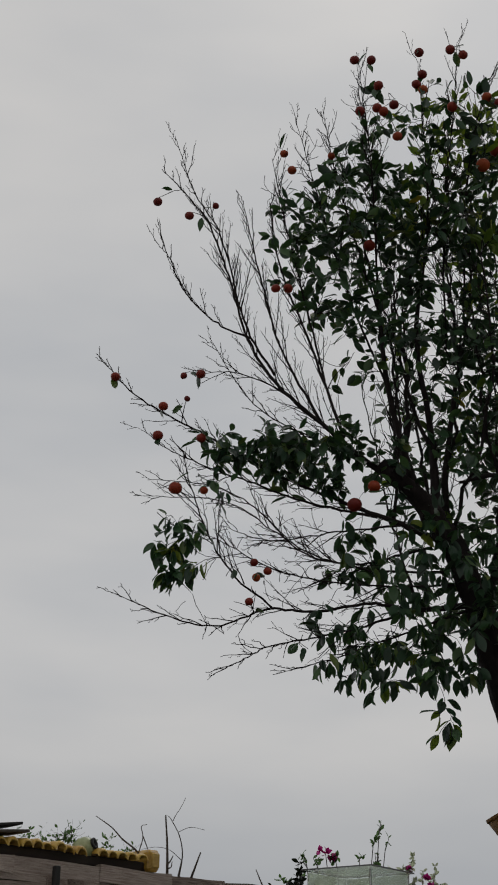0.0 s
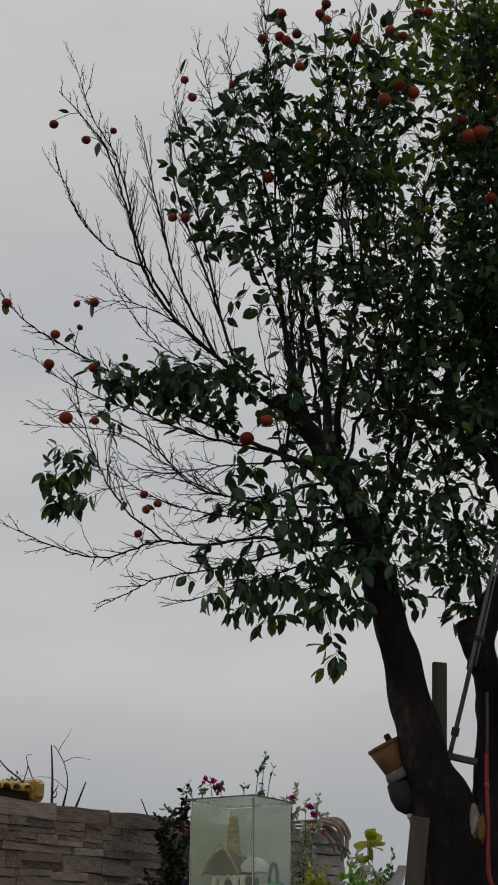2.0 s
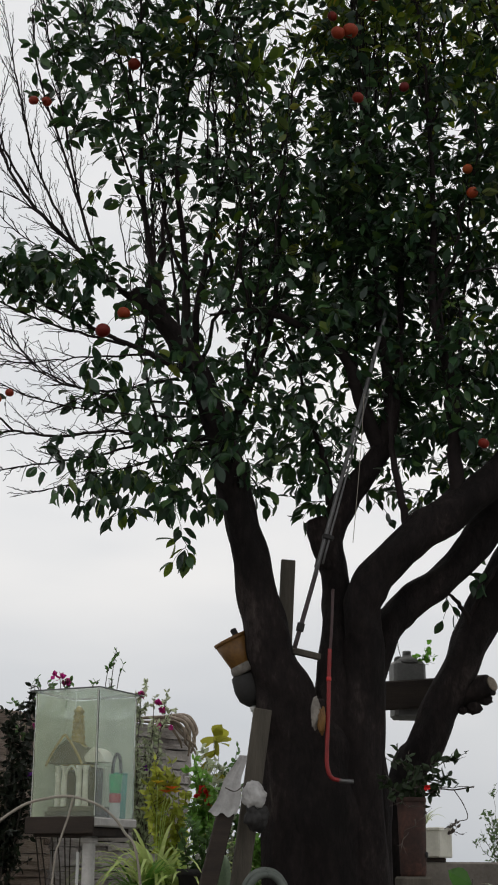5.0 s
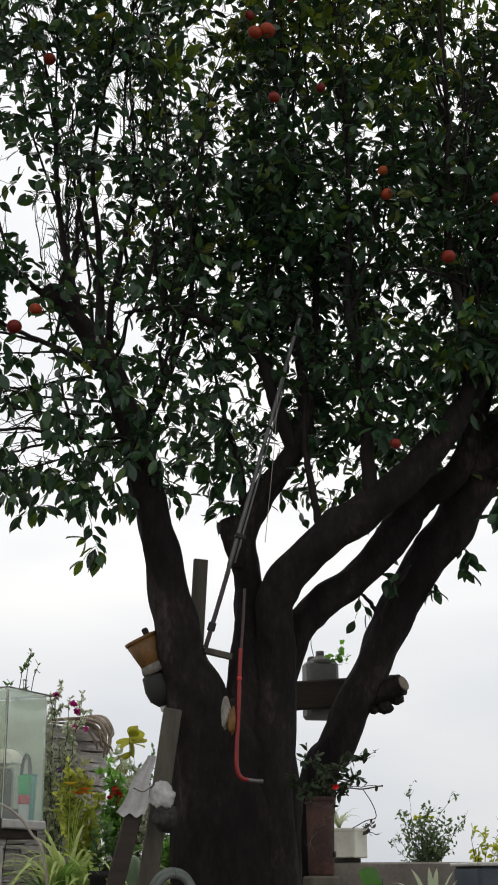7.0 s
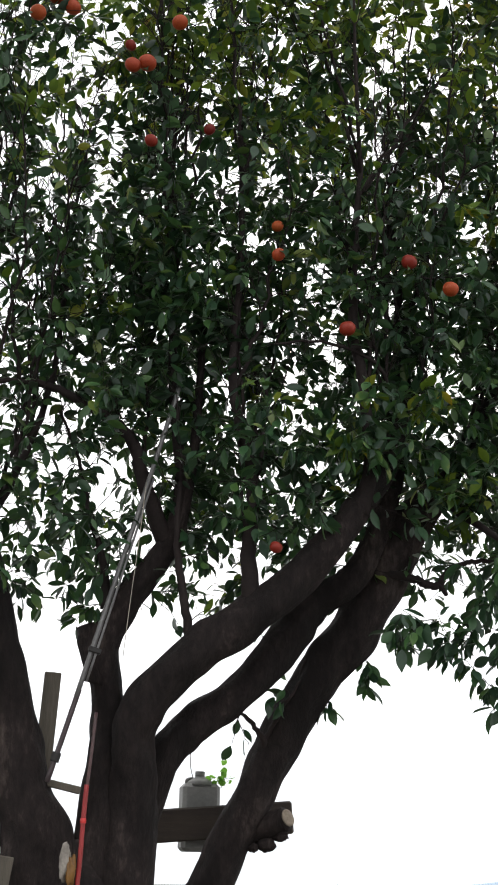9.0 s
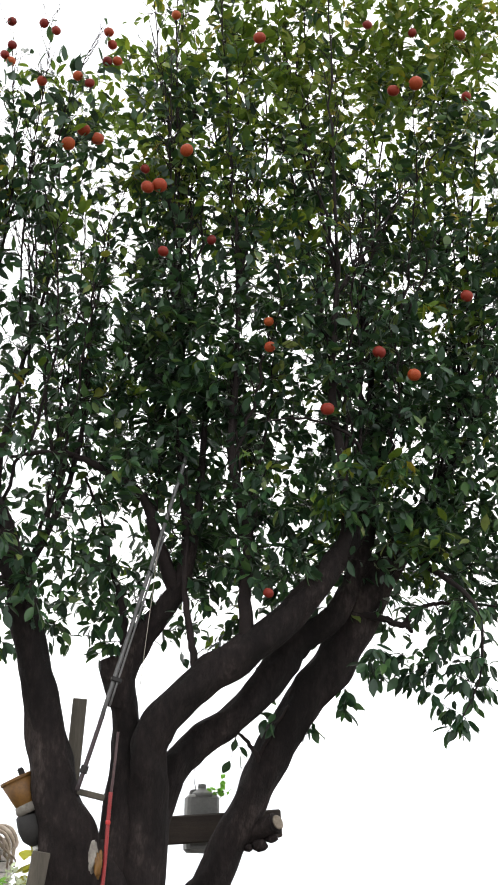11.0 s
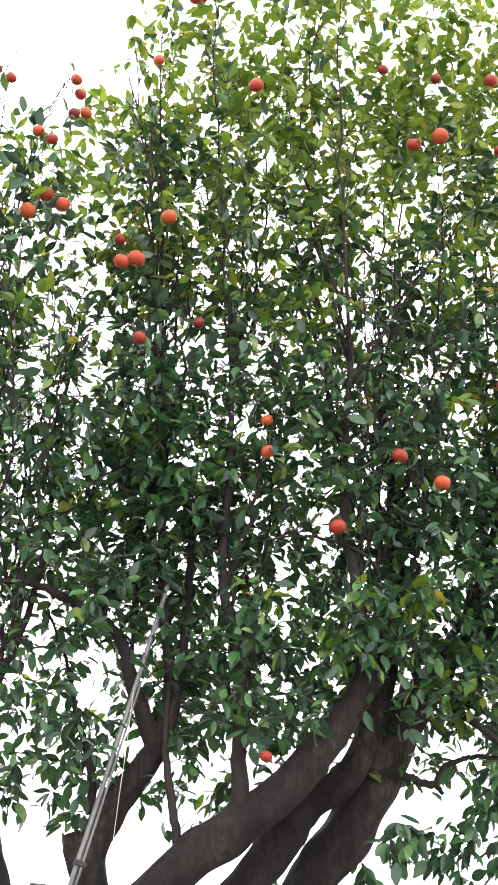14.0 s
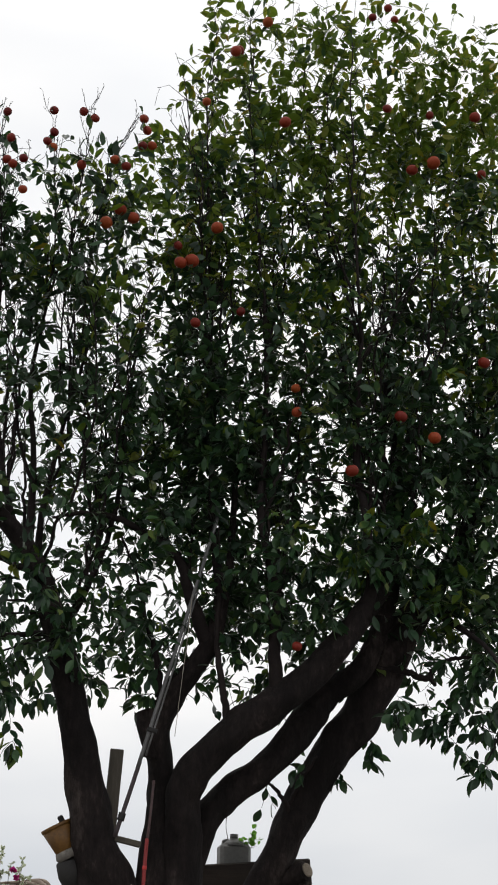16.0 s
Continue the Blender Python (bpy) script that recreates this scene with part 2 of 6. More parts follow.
# Stems and limbs: x, y, z, radius along each.
STEMS = {}
STEMS["trunk"] = [(1.58, 6.16, -0.05, 0.30), (1.57, 6.16, 0.5, 0.24), (1.56, 6.15, 1.2, 0.225), (1.55, 6.15, 1.69, 0.22), (1.53, 6.14, 2.0, 0.17), (1.52, 6.13, 2.2, 0.08)]
STEMS["left"] = [(1.42, 6.13, -0.05, 0.2), (1.44, 6.12, 0.8, 0.17), (1.43, 6.12, 1.80, 0.152), (1.39, 6.10, 2.14, 0.142), (1.315, 6.07, 2.38, 0.115), (1.27, 6.05, 2.58, 0.095), (1.205, 6.02, 2.85, 0.083), (1.14, 6.00, 3.10, 0.075), (1.085, 5.97, 3.28, 0.068), (1.01, 5.94, 3.50, 0.062), (0.86, 5.90, 3.79, 0.050), (0.62, 5.86, 4.02, 0.034)]
STEMS["centre"] = [(1.64, 6.14, 1.2, 0.15), (1.63, 6.13, 1.9, 0.12), (1.63, 6.12, 2.37, 0.084), (1.638, 6.12, 2.61, 0.066), (1.63, 6.11, 2.76, 0.062), (1.59, 6.10, 2.93, 0.078), (1.56, 6.10, 3.04, 0.070)]
STEMS["centre_up"] = [(1.58, 6.10, 2.80, 0.055), (1.62, 6.07, 3.0, 0.061), (1.69, 6.04, 3.15, 0.062), (1.80, 6.0, 3.30, 0.052), (1.87, 5.97, 3.45, 0.036), (1.92, 5.95, 3.75, 0.022), (1.95, 5.92, 4.4, 0.012)]
STEMS["right_upper"] = [(1.76, 6.08, -0.05, 0.2), (1.74, 6.10, 0.9, 0.15), (1.72, 6.10, 1.90, 0.118), (1.745, 6.06, 2.35, 0.099), (1.73, 6.02, 2.56, 0.088), (1.765, 5.97, 2.715, 0.084), (1.91, 5.91, 2.88, 0.085), (2.055, 5.87, 2.995, 0.088), (2.22, 5.82, 3.115, 0.083), (2.372, 5.79, 3.255, 0.072), (2.55, 5.75, 3.485, 0.062), (2.78, 5.85, 3.85, 0.045), (2.9, 6.0, 4.5, 0.02)]
STEMS["right_back"] = [(1.74, 6.20, 1.6, 0.1), (1.757, 6.19, 2.15, 0.092), (1.83, 6.15, 2.44, 0.082), (1.92, 6.13, 2.59, 0.077), (2.045, 6.11, 2.70, 0.074), (2.2, 6.08, 2.82, 0.074), (2.33, 6.09, 2.97, 0.082), (2.415, 6.10, 3.078, 0.084), (2.485, 6.08, 3.175, 0.068), (2.665, 6.02, 3.325, 0.060), (2.85, 6.05, 3.8, 0.045), (2.9, 6.1, 4.6, 0.02)]
STEMS["right_foot"] = [(1.82, 6.12, -0.05, 0.16), (1.80, 6.12, 0.9, 0.12), (1.78, 6.11, 1.42, 0.09), (1.785, 6.11, 1.7, 0.085), (1.775, 6.12, 1.98, 0.07), (1.77, 6.13, 2.15, 0.04)]
STEMS["right_outer"] = [(1.95, 6.40, -0.05, 0.15), (1.97, 6.42, 0.9, 0.115), (2.03, 6.42, 1.80, 0.093), (2.12, 6.38, 2.02, 0.088), (2.222, 6.34, 2.25, 0.085), (2.325, 6.29, 2.475, 0.088), (2.42, 6.25, 2.685, 0.094), (2.54, 6.21, 2.89, 0.102), (2.67, 6.17, 3.06, 0.103), (2.79, 6.12, 3.265, 0.102), (2.9, 6.08, 3.52, 0.095), (3.1, 6.06, 3.8, 0.06), (3.35, 6.1, 4.2, 0.03)]
WHIPS = {}
WHIPS["arm_curl"] = [(0.50, 5.86, 4.06, 0.010), (0.20, 5.80, 4.33, 0.006), (-0.05, 5.77, 4.44, 0.004), (-0.26, 5.74, 4.42, 0.002)]
WHIPS["arm_arch"] = [(0.62, 5.86, 4.0, 0.010), (0.3, 5.8, 4.12, 0.006), (0.02, 5.77, 4.28, 0.004), (-0.2, 5.74, 4.62, 0.002)]
WHIPS["arm_thin"] = [(0.95, 5.93, 3.45, 0.010), (0.55, 5.84, 3.41, 0.006), (0.15, 5.8, 3.46, 0.005), (-0.15, 5.76, 3.60, 0.003), (-0.36, 5.73, 3.66, 0.002)]
WHIPS["arm_under"] = [(1.0, 5.94, 3.33, 0.010), (0.62, 5.84, 3.16, 0.006), (0.34, 5.8, 3.05, 0.004), (0.12, 5.77, 2.98, 0.002)]
WHIPS["arm_mesh"] = [(0.72, 5.88, 3.72, 0.010), (0.4, 5.82, 3.66, 0.006), (0.1, 5.78, 3.6, 0.004), (-0.12, 5.75, 3.66, 0.002)]
WHIPS["fan_shoulder_low"] = [(0.63, 5.85, 4.88, 0.008), (0.60, 5.6, 5.3, 0.006), (0.56, 5.4, 5.55, 0.004), (0.50, 5.2, 5.8, 0.002)]
WHIPS["fan_shoulder_mid"] = [(0.86, 5.95, 4.95, 0.009), (0.88, 5.7, 5.35, 0.007), (0.84, 5.45, 5.65, 0.005), (0.79, 5.2, 5.85, 0.002)]
WHIPS["fan_shoulder_high"] = [(1.08, 6.02, 4.85, 0.009), (1.08, 5.75, 5.4, 0.007), (1.12, 5.5, 5.75, 0.005), (1.24, 5.32, 6.05, 0.002)]
WHIPS["fan_shoulder_in"] = [(0.98, 5.98, 4.7, 0.009), (0.95, 5.65, 5.3, 0.006), (0.98, 5.35, 5.7, 0.004), (0.98, 5.18, 5.95, 0.002)]
WHIPS["fork_twig"] = [(2.33, 6.27, 2.52, 0.02), (2.30, 6.2, 2.62, 0.013), (2.22, 6.16, 2.70, 0.009), (2.16, 6.12, 2.72, 0.004)]
WHIPS["fork_top"] = [(2.33, 6.24, 2.60, 0.010), (2.42, 6.2, 2.80, 0.007), (2.47, 6.16, 2.95, 0.004)]
WHIPS["fork_rise"] = [(2.31, 6.21, 2.61, 0.012), (2.36, 6.16, 2.72, 0.009), (2.44, 6.12, 2.86, 0.005)]
WHIPS["bough_mid"] = [(2.16, 5.84, 3.06, 0.043), (2.13, 5.8, 3.33, 0.032), (2.13, 5.78, 3.61, 0.026), (2.04, 5.76, 4.03, 0.020), (2.06, 5.74, 4.55, 0.014), (2.05, 5.74, 5.2, 0.010)]
WHIPS["bough_sweep"] = [(1.83, 5.99, 3.36, 0.041), (1.72, 5.95, 3.61, 0.031), (1.64, 5.92, 3.8, 0.025), (1.42, 5.9, 3.93, 0.019), (1.21, 5.88, 3.98, 0.014), (0.99, 5.86, 3.93, 0.007)]
WHIPS["bough_inner"] = [(1.85, 5.98, 3.4, 0.037), (1.87, 5.95, 3.63, 0.027), (1.82, 5.93, 4.01, 0.021), (1.8, 5.9, 4.5, 0.014), (1.74, 5.88, 5.1, 0.007)]
WHIPS["bough_right"] = [(2.58, 5.74, 3.49, 0.045), (2.62, 5.71, 3.7, 0.030), (2.59, 5.7, 4.01, 0.024), (2.54, 5.68, 4.4, 0.021), (2.58, 5.68, 5.1, 0.012)]
WHIPS["bough_tip"] = [(1.60, 6.06, 3.10, 0.022), (1.58, 6.05, 3.28, 0.017), (1.51, 6.03, 3.49, 0.012), (1.46, 6.00, 3.67, 0.008), (1.36, 5.98, 3.9, 0.005)]
WHIPS["bough_level"] = [(2.72, 5.8, 3.95, 0.014), (2.66, 5.68, 4.12, 0.009), (2.42, 5.66, 4.20, 0.007), (2.2, 5.66, 4.17, 0.004)]
WHIPS["bough_leaf"] = [(0.84, 5.91, 3.74, 0.03), (0.74, 5.90, 4.10, 0.017), (0.66, 5.87, 4.5, 0.013), (0.63, 5.85, 4.88, 0.010), (0.54, 5.80, 5.31, 0.005)]
WHIPS["bough_rise"] = [(0.88, 5.91, 3.72, 0.03), (0.88, 5.95, 4.19, 0.017), (0.83, 5.95, 4.79, 0.012), (0.93, 5.95, 5.44, 0.005)]
WHIPS["bough_back"] = [(0.97, 5.94, 3.52, 0.03), (0.94, 6.0, 3.92, 0.018), (1.03, 6.02, 4.53, 0.012), (1.17, 6.05, 5.19, 0.006)]
WHIPS["bough_cross"] = [(1.06, 5.96, 3.33, 0.026), (1.2, 5.98, 3.62, 0.018), (1.32, 6.0, 4.05, 0.013), (1.36, 6.0, 4.7, 0.009), (1.42, 5.98, 5.3, 0.004)]
WHIPS["left_fan"] = [(0.84, 5.90, 3.80, 0.03), (0.55, 5.86, 4.04, 0.021), (0.16, 5.82, 4.38, 0.014), (-0.01, 5.80, 4.64, 0.010), (-0.11, 5.77, 4.98, 0.008), (-0.21, 5.75, 5.26, 0.007), (-0.32, 5.72, 5.41, 0.005), (-0.46, 5.70, 5.56, 0.003)]
WHIPS["fan_out"] = [(0.00, 5.80, 4.65, 0.009), (-0.16, 5.77, 4.71, 0.007), (-0.32, 5.75, 4.87, 0.005), (-0.40, 5.72, 5.04, 0.004), (-0.48, 5.70, 5.14, 0.002)]
WHIPS["fan_in"] = [(0.12, 5.80, 4.45, 0.011), (-0.03, 5.78, 4.73, 0.008), (-0.15, 5.75, 5.19, 0.006), (-0.29, 5.72, 5.44, 0.004), (-0.40, 5.70, 5.77, 0.002)]
WHIPS["fan_mid"] = [(0.34, 5.83, 4.22, 0.012), (0.15, 5.78, 4.58, 0.008), (0.04, 5.74, 4.99, 0.006), (-0.05, 5.70, 5.39, 0.002)]
WHIPS["fan_up"] = [(0.45, 5.84, 4.14, 0.013), (0.32, 5.78, 4.52, 0.010), (0.15, 5.74, 4.99, 0.007), (0.09, 5.70, 5.36, 0.003)]
WHIPS["arm_high"] = [(0.90, 5.92, 3.66, 0.03), (0.6, 5.86, 3.76, 0.018), (0.31, 5.82, 3.86, 0.012), (0.08, 5.80, 3.96, 0.010), (-0.16, 5.77, 4.09, 0.008), (-0.40, 5.75, 4.22, 0.006), (-0.54, 5.72, 4.30, 0.005), (-0.73, 5.70, 4.50, 0.002)]
WHIPS["arm_mid"] = [(0.6, 5.86, 3.75, 0.012), (0.26, 5.80, 3.80, 0.008), (-0.00, 5.78, 3.89, 0.007), (-0.18, 5.75, 3.94, 0.005), (-0.37, 5.72, 4.02, 0.004), (-0.50, 5.70, 4.11, 0.002)]
WHIPS["arm_low"] = [(1.03, 5.95, 3.36, 0.028), (0.75, 5.9, 3.32, 0.017), (0.56, 5.85, 3.33, 0.012), (0.31, 5.82, 3.28, 0.010), (0.09, 5.79, 3.28, 0.008), (-0.14, 5.76, 3.19, 0.006), (-0.36, 5.73, 3.23, 0.005), (-0.60, 5.70, 3.32, 0.002)]
WHIPS["arm_rise"] = [(0.12, 5.79, 3.28, 0.008), (-0.10, 5.77, 3.48, 0.006), (-0.23, 5.74, 3.74, 0.005), (-0.31, 5.70, 4.00, 0.002)]
WHIPS["arm_sag"] = [(0.75, 5.9, 3.32, 0.012), (0.51, 5.85, 3.22, 0.008), (0.31, 5.81, 3.16, 0.006), (0.11, 5.78, 3.11, 0.005), (-0.04, 5.74, 3.02, 0.004), (-0.16, 5.70, 2.95, 0.002)]
WHIPS["arm_fine"] = [(0.85, 5.9, 3.62, 0.012), (0.52, 5.85, 3.52, 0.008), (0.26, 5.81, 3.55, 0.006), (0.03, 5.78, 3.76, 0.005), (-0.18, 5.74, 3.85, 0.004), (-0.46, 5.70, 3.86, 0.002)]
WHIPS["arm_level"] = [(0.9, 5.9, 3.5, 0.012), (0.57, 5.85, 3.49, 0.007), (0.31, 5.81, 3.54, 0.006), (0.11, 5.78, 3.65, 0.005), (-0.10, 5.74, 3.77, 0.004), (-0.52, 5.70, 3.78, 0.002)]
WHIPS["fork_shoot"] = [(1.925, 5.9, 2.93, 0.02), (1.89, 5.88, 3.12, 0.018), (1.857, 5.88, 3.31, 0.015), (1.85, 5.86, 3.6, 0.009)]
WHIPS["right_hook"] = [(2.66, 6.1, 3.36, 0.026), (2.882, 5.98, 3.297, 0.019), (2.956, 5.98, 3.276, 0.017), (3.014, 5.98, 3.276, 0.016), (3.053, 5.98, 3.341, 0.014), (3.124, 5.98, 3.375, 0.012), (3.232, 5.98, 3.396, 0.01), (3.472, 5.88, 3.376, 0.006)]
WHIPS["right_spur"] = [(3.004, 5.98, 3.281, 0.012), (3.026, 5.97, 3.256, 0.011), (3.036, 5.965, 3.231, 0.009)]
WHIPS["right_drop"] = [(3.05, 5.9, 3.6, 0.02), (3.2, 5.55, 3.3, 0.010), (3.22, 5.55, 2.98, 0.006), (3.12, 5.55, 2.76, 0.003)]
WHIPS["fan_lift_outer"] = [(0.66, 5.87, 4.45, 0.010), (0.48, 5.80, 4.9, 0.007), (0.34, 5.75, 5.4, 0.005), (0.22, 5.72, 5.9, 0.002)]
WHIPS["fan_lift_inner"] = [(0.64, 5.85, 4.8, 0.009), (0.52, 5.78, 5.2, 0.007), (0.42, 5.74, 5.6, 0.005), (0.36, 5.70, 5.95, 0.002)]
WHIPS["fan_lift_low"] = [(0.36, 5.80, 4.42, 0.009), (0.25, 5.75, 4.9, 0.007), (0.16, 5.72, 5.3, 0.005), (0.10, 5.72, 5.65, 0.002)]
WHIPS["fan_lift_tall"] = [(0.63, 5.85, 4.88, 0.009), (0.62, 5.78, 5.4, 0.007), (0.58, 5.72, 5.8, 0.005), (0.54, 5.70, 6.15, 0.002)]
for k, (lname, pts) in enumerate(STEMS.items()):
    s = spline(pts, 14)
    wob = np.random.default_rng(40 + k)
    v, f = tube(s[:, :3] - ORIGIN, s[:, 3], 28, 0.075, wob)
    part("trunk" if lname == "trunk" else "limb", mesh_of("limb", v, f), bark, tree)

pos = np.zeros((130000, 3), np.float32)
rad = np.zeros(130000, np.float32)
dirs = np.zeros((130000, 3), np.float32)
count = 0


def remember(line, radii):
    """Keeps the points of a piece of wood, for later shoots to spring from."""
    global count
    n = len(line)
    pos[count:count + n], rad[count:count + n] = line, radii
    w = np.gradient(line, axis=0)
    dirs[count:count + n] = w / (np.linalg.norm(w, axis=1)[:, None] + 1e-9)
    count += n


for lname, pts in STEMS.items():
    if lname not in ("trunk", "centre", "right_foot"):
        s = spline(pts, 8)
        s = s[s[:, 2] > 2.95]
        remember(s[:, :3], s[:, 3])
for lname, pts in WHIPS.items():
    s = spline(pts, 8)
    n = len(s)
    s[2:, :3] += rng.normal(0, 0.0022, (n - 2, 3))
    if "fan" in lname or "arm" in lname:
        s[:, 3] *= 0.62
    v, f = tube(s[:, :3] - ORIGIN, s[:, 3], 7)
    part("branch", mesh_of("branch", v, f), twig_bark, tree)
    remember(s[:, :3], s[:, 3])

blocks = []


def add_tube(line, radii, sides):
    blocks.append(tube(line - ORIGIN, radii, sides, close=False))
    remember(line[2::2], radii[2::2])


def twig_fan(line, radii, every, length, lift, deep=1, first=0.2):
    """Straight slender side twigs along a branch, which fork again."""
    run = np.r_[0, np.cumsum(np.linalg.norm(np.diff(line, axis=0), axis=1))]
    at = run[-1] * first
    while at < run[-1]:
        q = np.array([np.interp(at, run, line[:, k]) for k in range(3)])
        r = float(np.interp(at, run, radii))
        i = min(int(np.searchsorted(run, at)), len(line) - 1)
        way = unit3(line[i] - line[max(i - 1, 0)])
        side = rng.normal(0, 1, 3) * (1, 0.6, 1)
        side = unit3(side - way * (side @ way))
        d = unit3(way + side * rng.uniform(0.35, 0.85) + np.array((0, 0, lift)))
        ln = length * rng.uniform(0.35, 1.0) * (1 - 0.62 * at / run[-1])
        n = 6
        w = np.linspace(0, 1, n)[:, None]
        tw = q + d * ln * w + np.array((0, 0, 0.5 * lift)) * ln * w * w + np.vstack([np.zeros((1, 3)), rng.normal(0, 0.0025, (n - 1, 3))])
        rr = np.linspace(min(0.7 * r, 0.0020 + 0.0045 * ln), 0.0012, n)
        add_tube(tw, rr, 4 if deep else 3)
        if deep:
            twig_fan(tw, rr, max(0.045, every * 0.9), ln * 0.6, lift, deep - 1, 0.25)
        at += every * rng.uniform(0.6, 1.4)


def unit3(v):
    return v / (np.linalg.norm(v) + 1e-9)


for lname, pts in WHIPS.items():
    s = spline(pts, 8)
    up = 0.45 if "fan" in lname or "bough" in lname else (0.12 if lname in ("arm_high", "arm_mid", "arm_rise", "arm_level", "arm_fine") else -0.02)
    if "right" not in lname and "fork" not in lname:
        twig_fan(s[:, :3], s[:, 3], 0.12 if "bough" in lname else 0.046, 0.34 if "fan" in lname else 0.30, up, 1, 0.2)

# Slender leaders that carry the crown: each rises and leans out from the nearest wood below it.
grown = count
for k in range(76):
    end = np.array((0.55 + 3.5 * ((k * 0.618) % 1.0), rng.uniform(5.4, 6.6), 0.0))
    top = 5.7 if end[0] < 0.9 else (6.3 if end[0] < 1.4 else 7.25)
    end[2] = rng.uniform(4.7, top)
    off = end - pos[:grown]
    far = np.linalg.norm(off, axis=1)
    fit = np.abs(far - rng.uniform(0.9, 1.7)) + 1.1 * np.abs(off[:, 0]) + 3.0 * (rad[:grown] < 0.011) + 2.0 * (off[:, 2] < 0.5)
    j = int(np.argmin(fit + rng.uniform(0, 0.25, grown)))
    a = pos[j].astype(float)
    n = 16
    t = np.linspace(0, 1, n)[:, None]
    mid = 0.5 * (a + end) + rng.normal(0, 0.16, 3) * (1, 0.6, 0.5)
    line = (1 - t) ** 2 * a + 2 * t * (1 - t) * mid + t * t * end
    line[2:-1] += rng.normal(0, 0.010, (n - 3, 3))
    radii = np.linspace(min(0.011, 0.7 * rad[j]), 0.0022, n)
    part("branch", mesh_of("branch", *tube(line - ORIGIN, radii, 6)), twig_bark, tree)
    remember(line, radii)
    twig_fan(line, radii, 0.12, 0.42, 0.3, 1, 0.2)

# Foliage masses: centre x y z, half widths, shoots, leaves a shoot, lift.
MASSES = []
MASSES += [
    ((3.75, 6.05, 4.5), (0.6, 0.5, 1.1), 360, 11, 0.6),
    ((3.6, 5.95, 5.9), (0.6, 0.5, 1.0), 300, 10, 0.8),
    ((3.4, 5.9, 3.75), (0.55, 0.4, 0.35), 150, 11, 0.4),
    ((3.3, 5.95, 6.8), (0.6, 0.4, 0.45), 120, 9, 0.9),
    ((2.1, 6.2, 3.75), (0.8, 0.4, 0.33), 150, 9, 0.3),
    ((1.15, 5.9, 4.6), (0.45, 0.4, 0.7), 80, 5, 0.7),
    ((1.85, 5.95, 4.4), (0.35, 0.4, 0.55), 120, 9, 0.6),
    ((2.5, 5.62, 4.8), (0.4, 0.2, 0.6), 80, 8, 0.7),
    ((2.2, 6.3, 4.6), (1.4, 0.8, 1.5), 740, 10, 0.8),
    ((2.1, 6.0, 6.3), (0.6, 0.4, 0.55), 80, 8, 0.9),
]
MASSES += [
    ((2.7, 6.2, 3.75), (0.9, 0.6, 0.5), 260, 10, 0.5),
    ((2.4, 6.1, 5.9), (1.3, 0.65, 1.0), 620, 10, 0.9),
    ((3.25, 6.2, 4.5), (0.8, 0.7, 1.3), 560, 11, 0.7),
    ((3.25, 5.8, 4.2), (0.5, 0.4, 0.6), 130, 11, 0.5),
    ((1.88, 5.9, 5.1), (0.4, 0.4, 0.75), 80, 8, 0.8),
    ((3.3, 5.9, 5.7), (0.6, 0.6, 1.2), 300, 9, 0.9),
    ((2.75, 5.95, 6.85), (1.0, 0.5, 0.55), 390, 10, 0.9),
    ((1.8, 5.9, 6.2), (0.5, 0.5, 0.6), 100, 7, 0.9),
    ((2.0, 5.9, 4.9), (0.7, 0.4, 0.9), 290, 10, 0.8),
    ((2.6, 5.8, 4.6), (0.5, 0.3, 0.5), 130, 9, 0.8),
]
MASSES += [
    ((1.75, 5.95, 4.0), (0.5, 0.4, 0.45), 130, 9, 0.6),
    ((2.25, 5.7, 3.65), (0.45, 0.25, 0.32), 120, 8, 0.3),
    ((2.75, 5.62, 3.75), (0.35, 0.25, 0.32), 90, 9, 0.3),
    ((1.25, 5.85, 5.25), (0.45, 0.5, 1.0), 160, 6, 0.9),
    ((0.95, 5.7, 5.4), (0.35, 0.3, 0.6), 150, 5, 0.9),
    ((1.3, 6.0, 4.3), (0.4, 0.4, 0.6), 115, 7, 0.6),
    ((0.95, 5.9, 4.2), (0.5, 0.5, 0.75), 150, 7, 0.6),
    ((0.28, 5.75, 4.02), (0.5, 0.15, 0.18), 100, 5, 0.2),
    ((0.55, 5.72, 5.1), (0.33, 0.3, 0.75), 190, 4, 0.9),
    ((0.75, 5.8, 3.35), (0.5, 0.35, 0.42), 130, 4, -0.2),
]
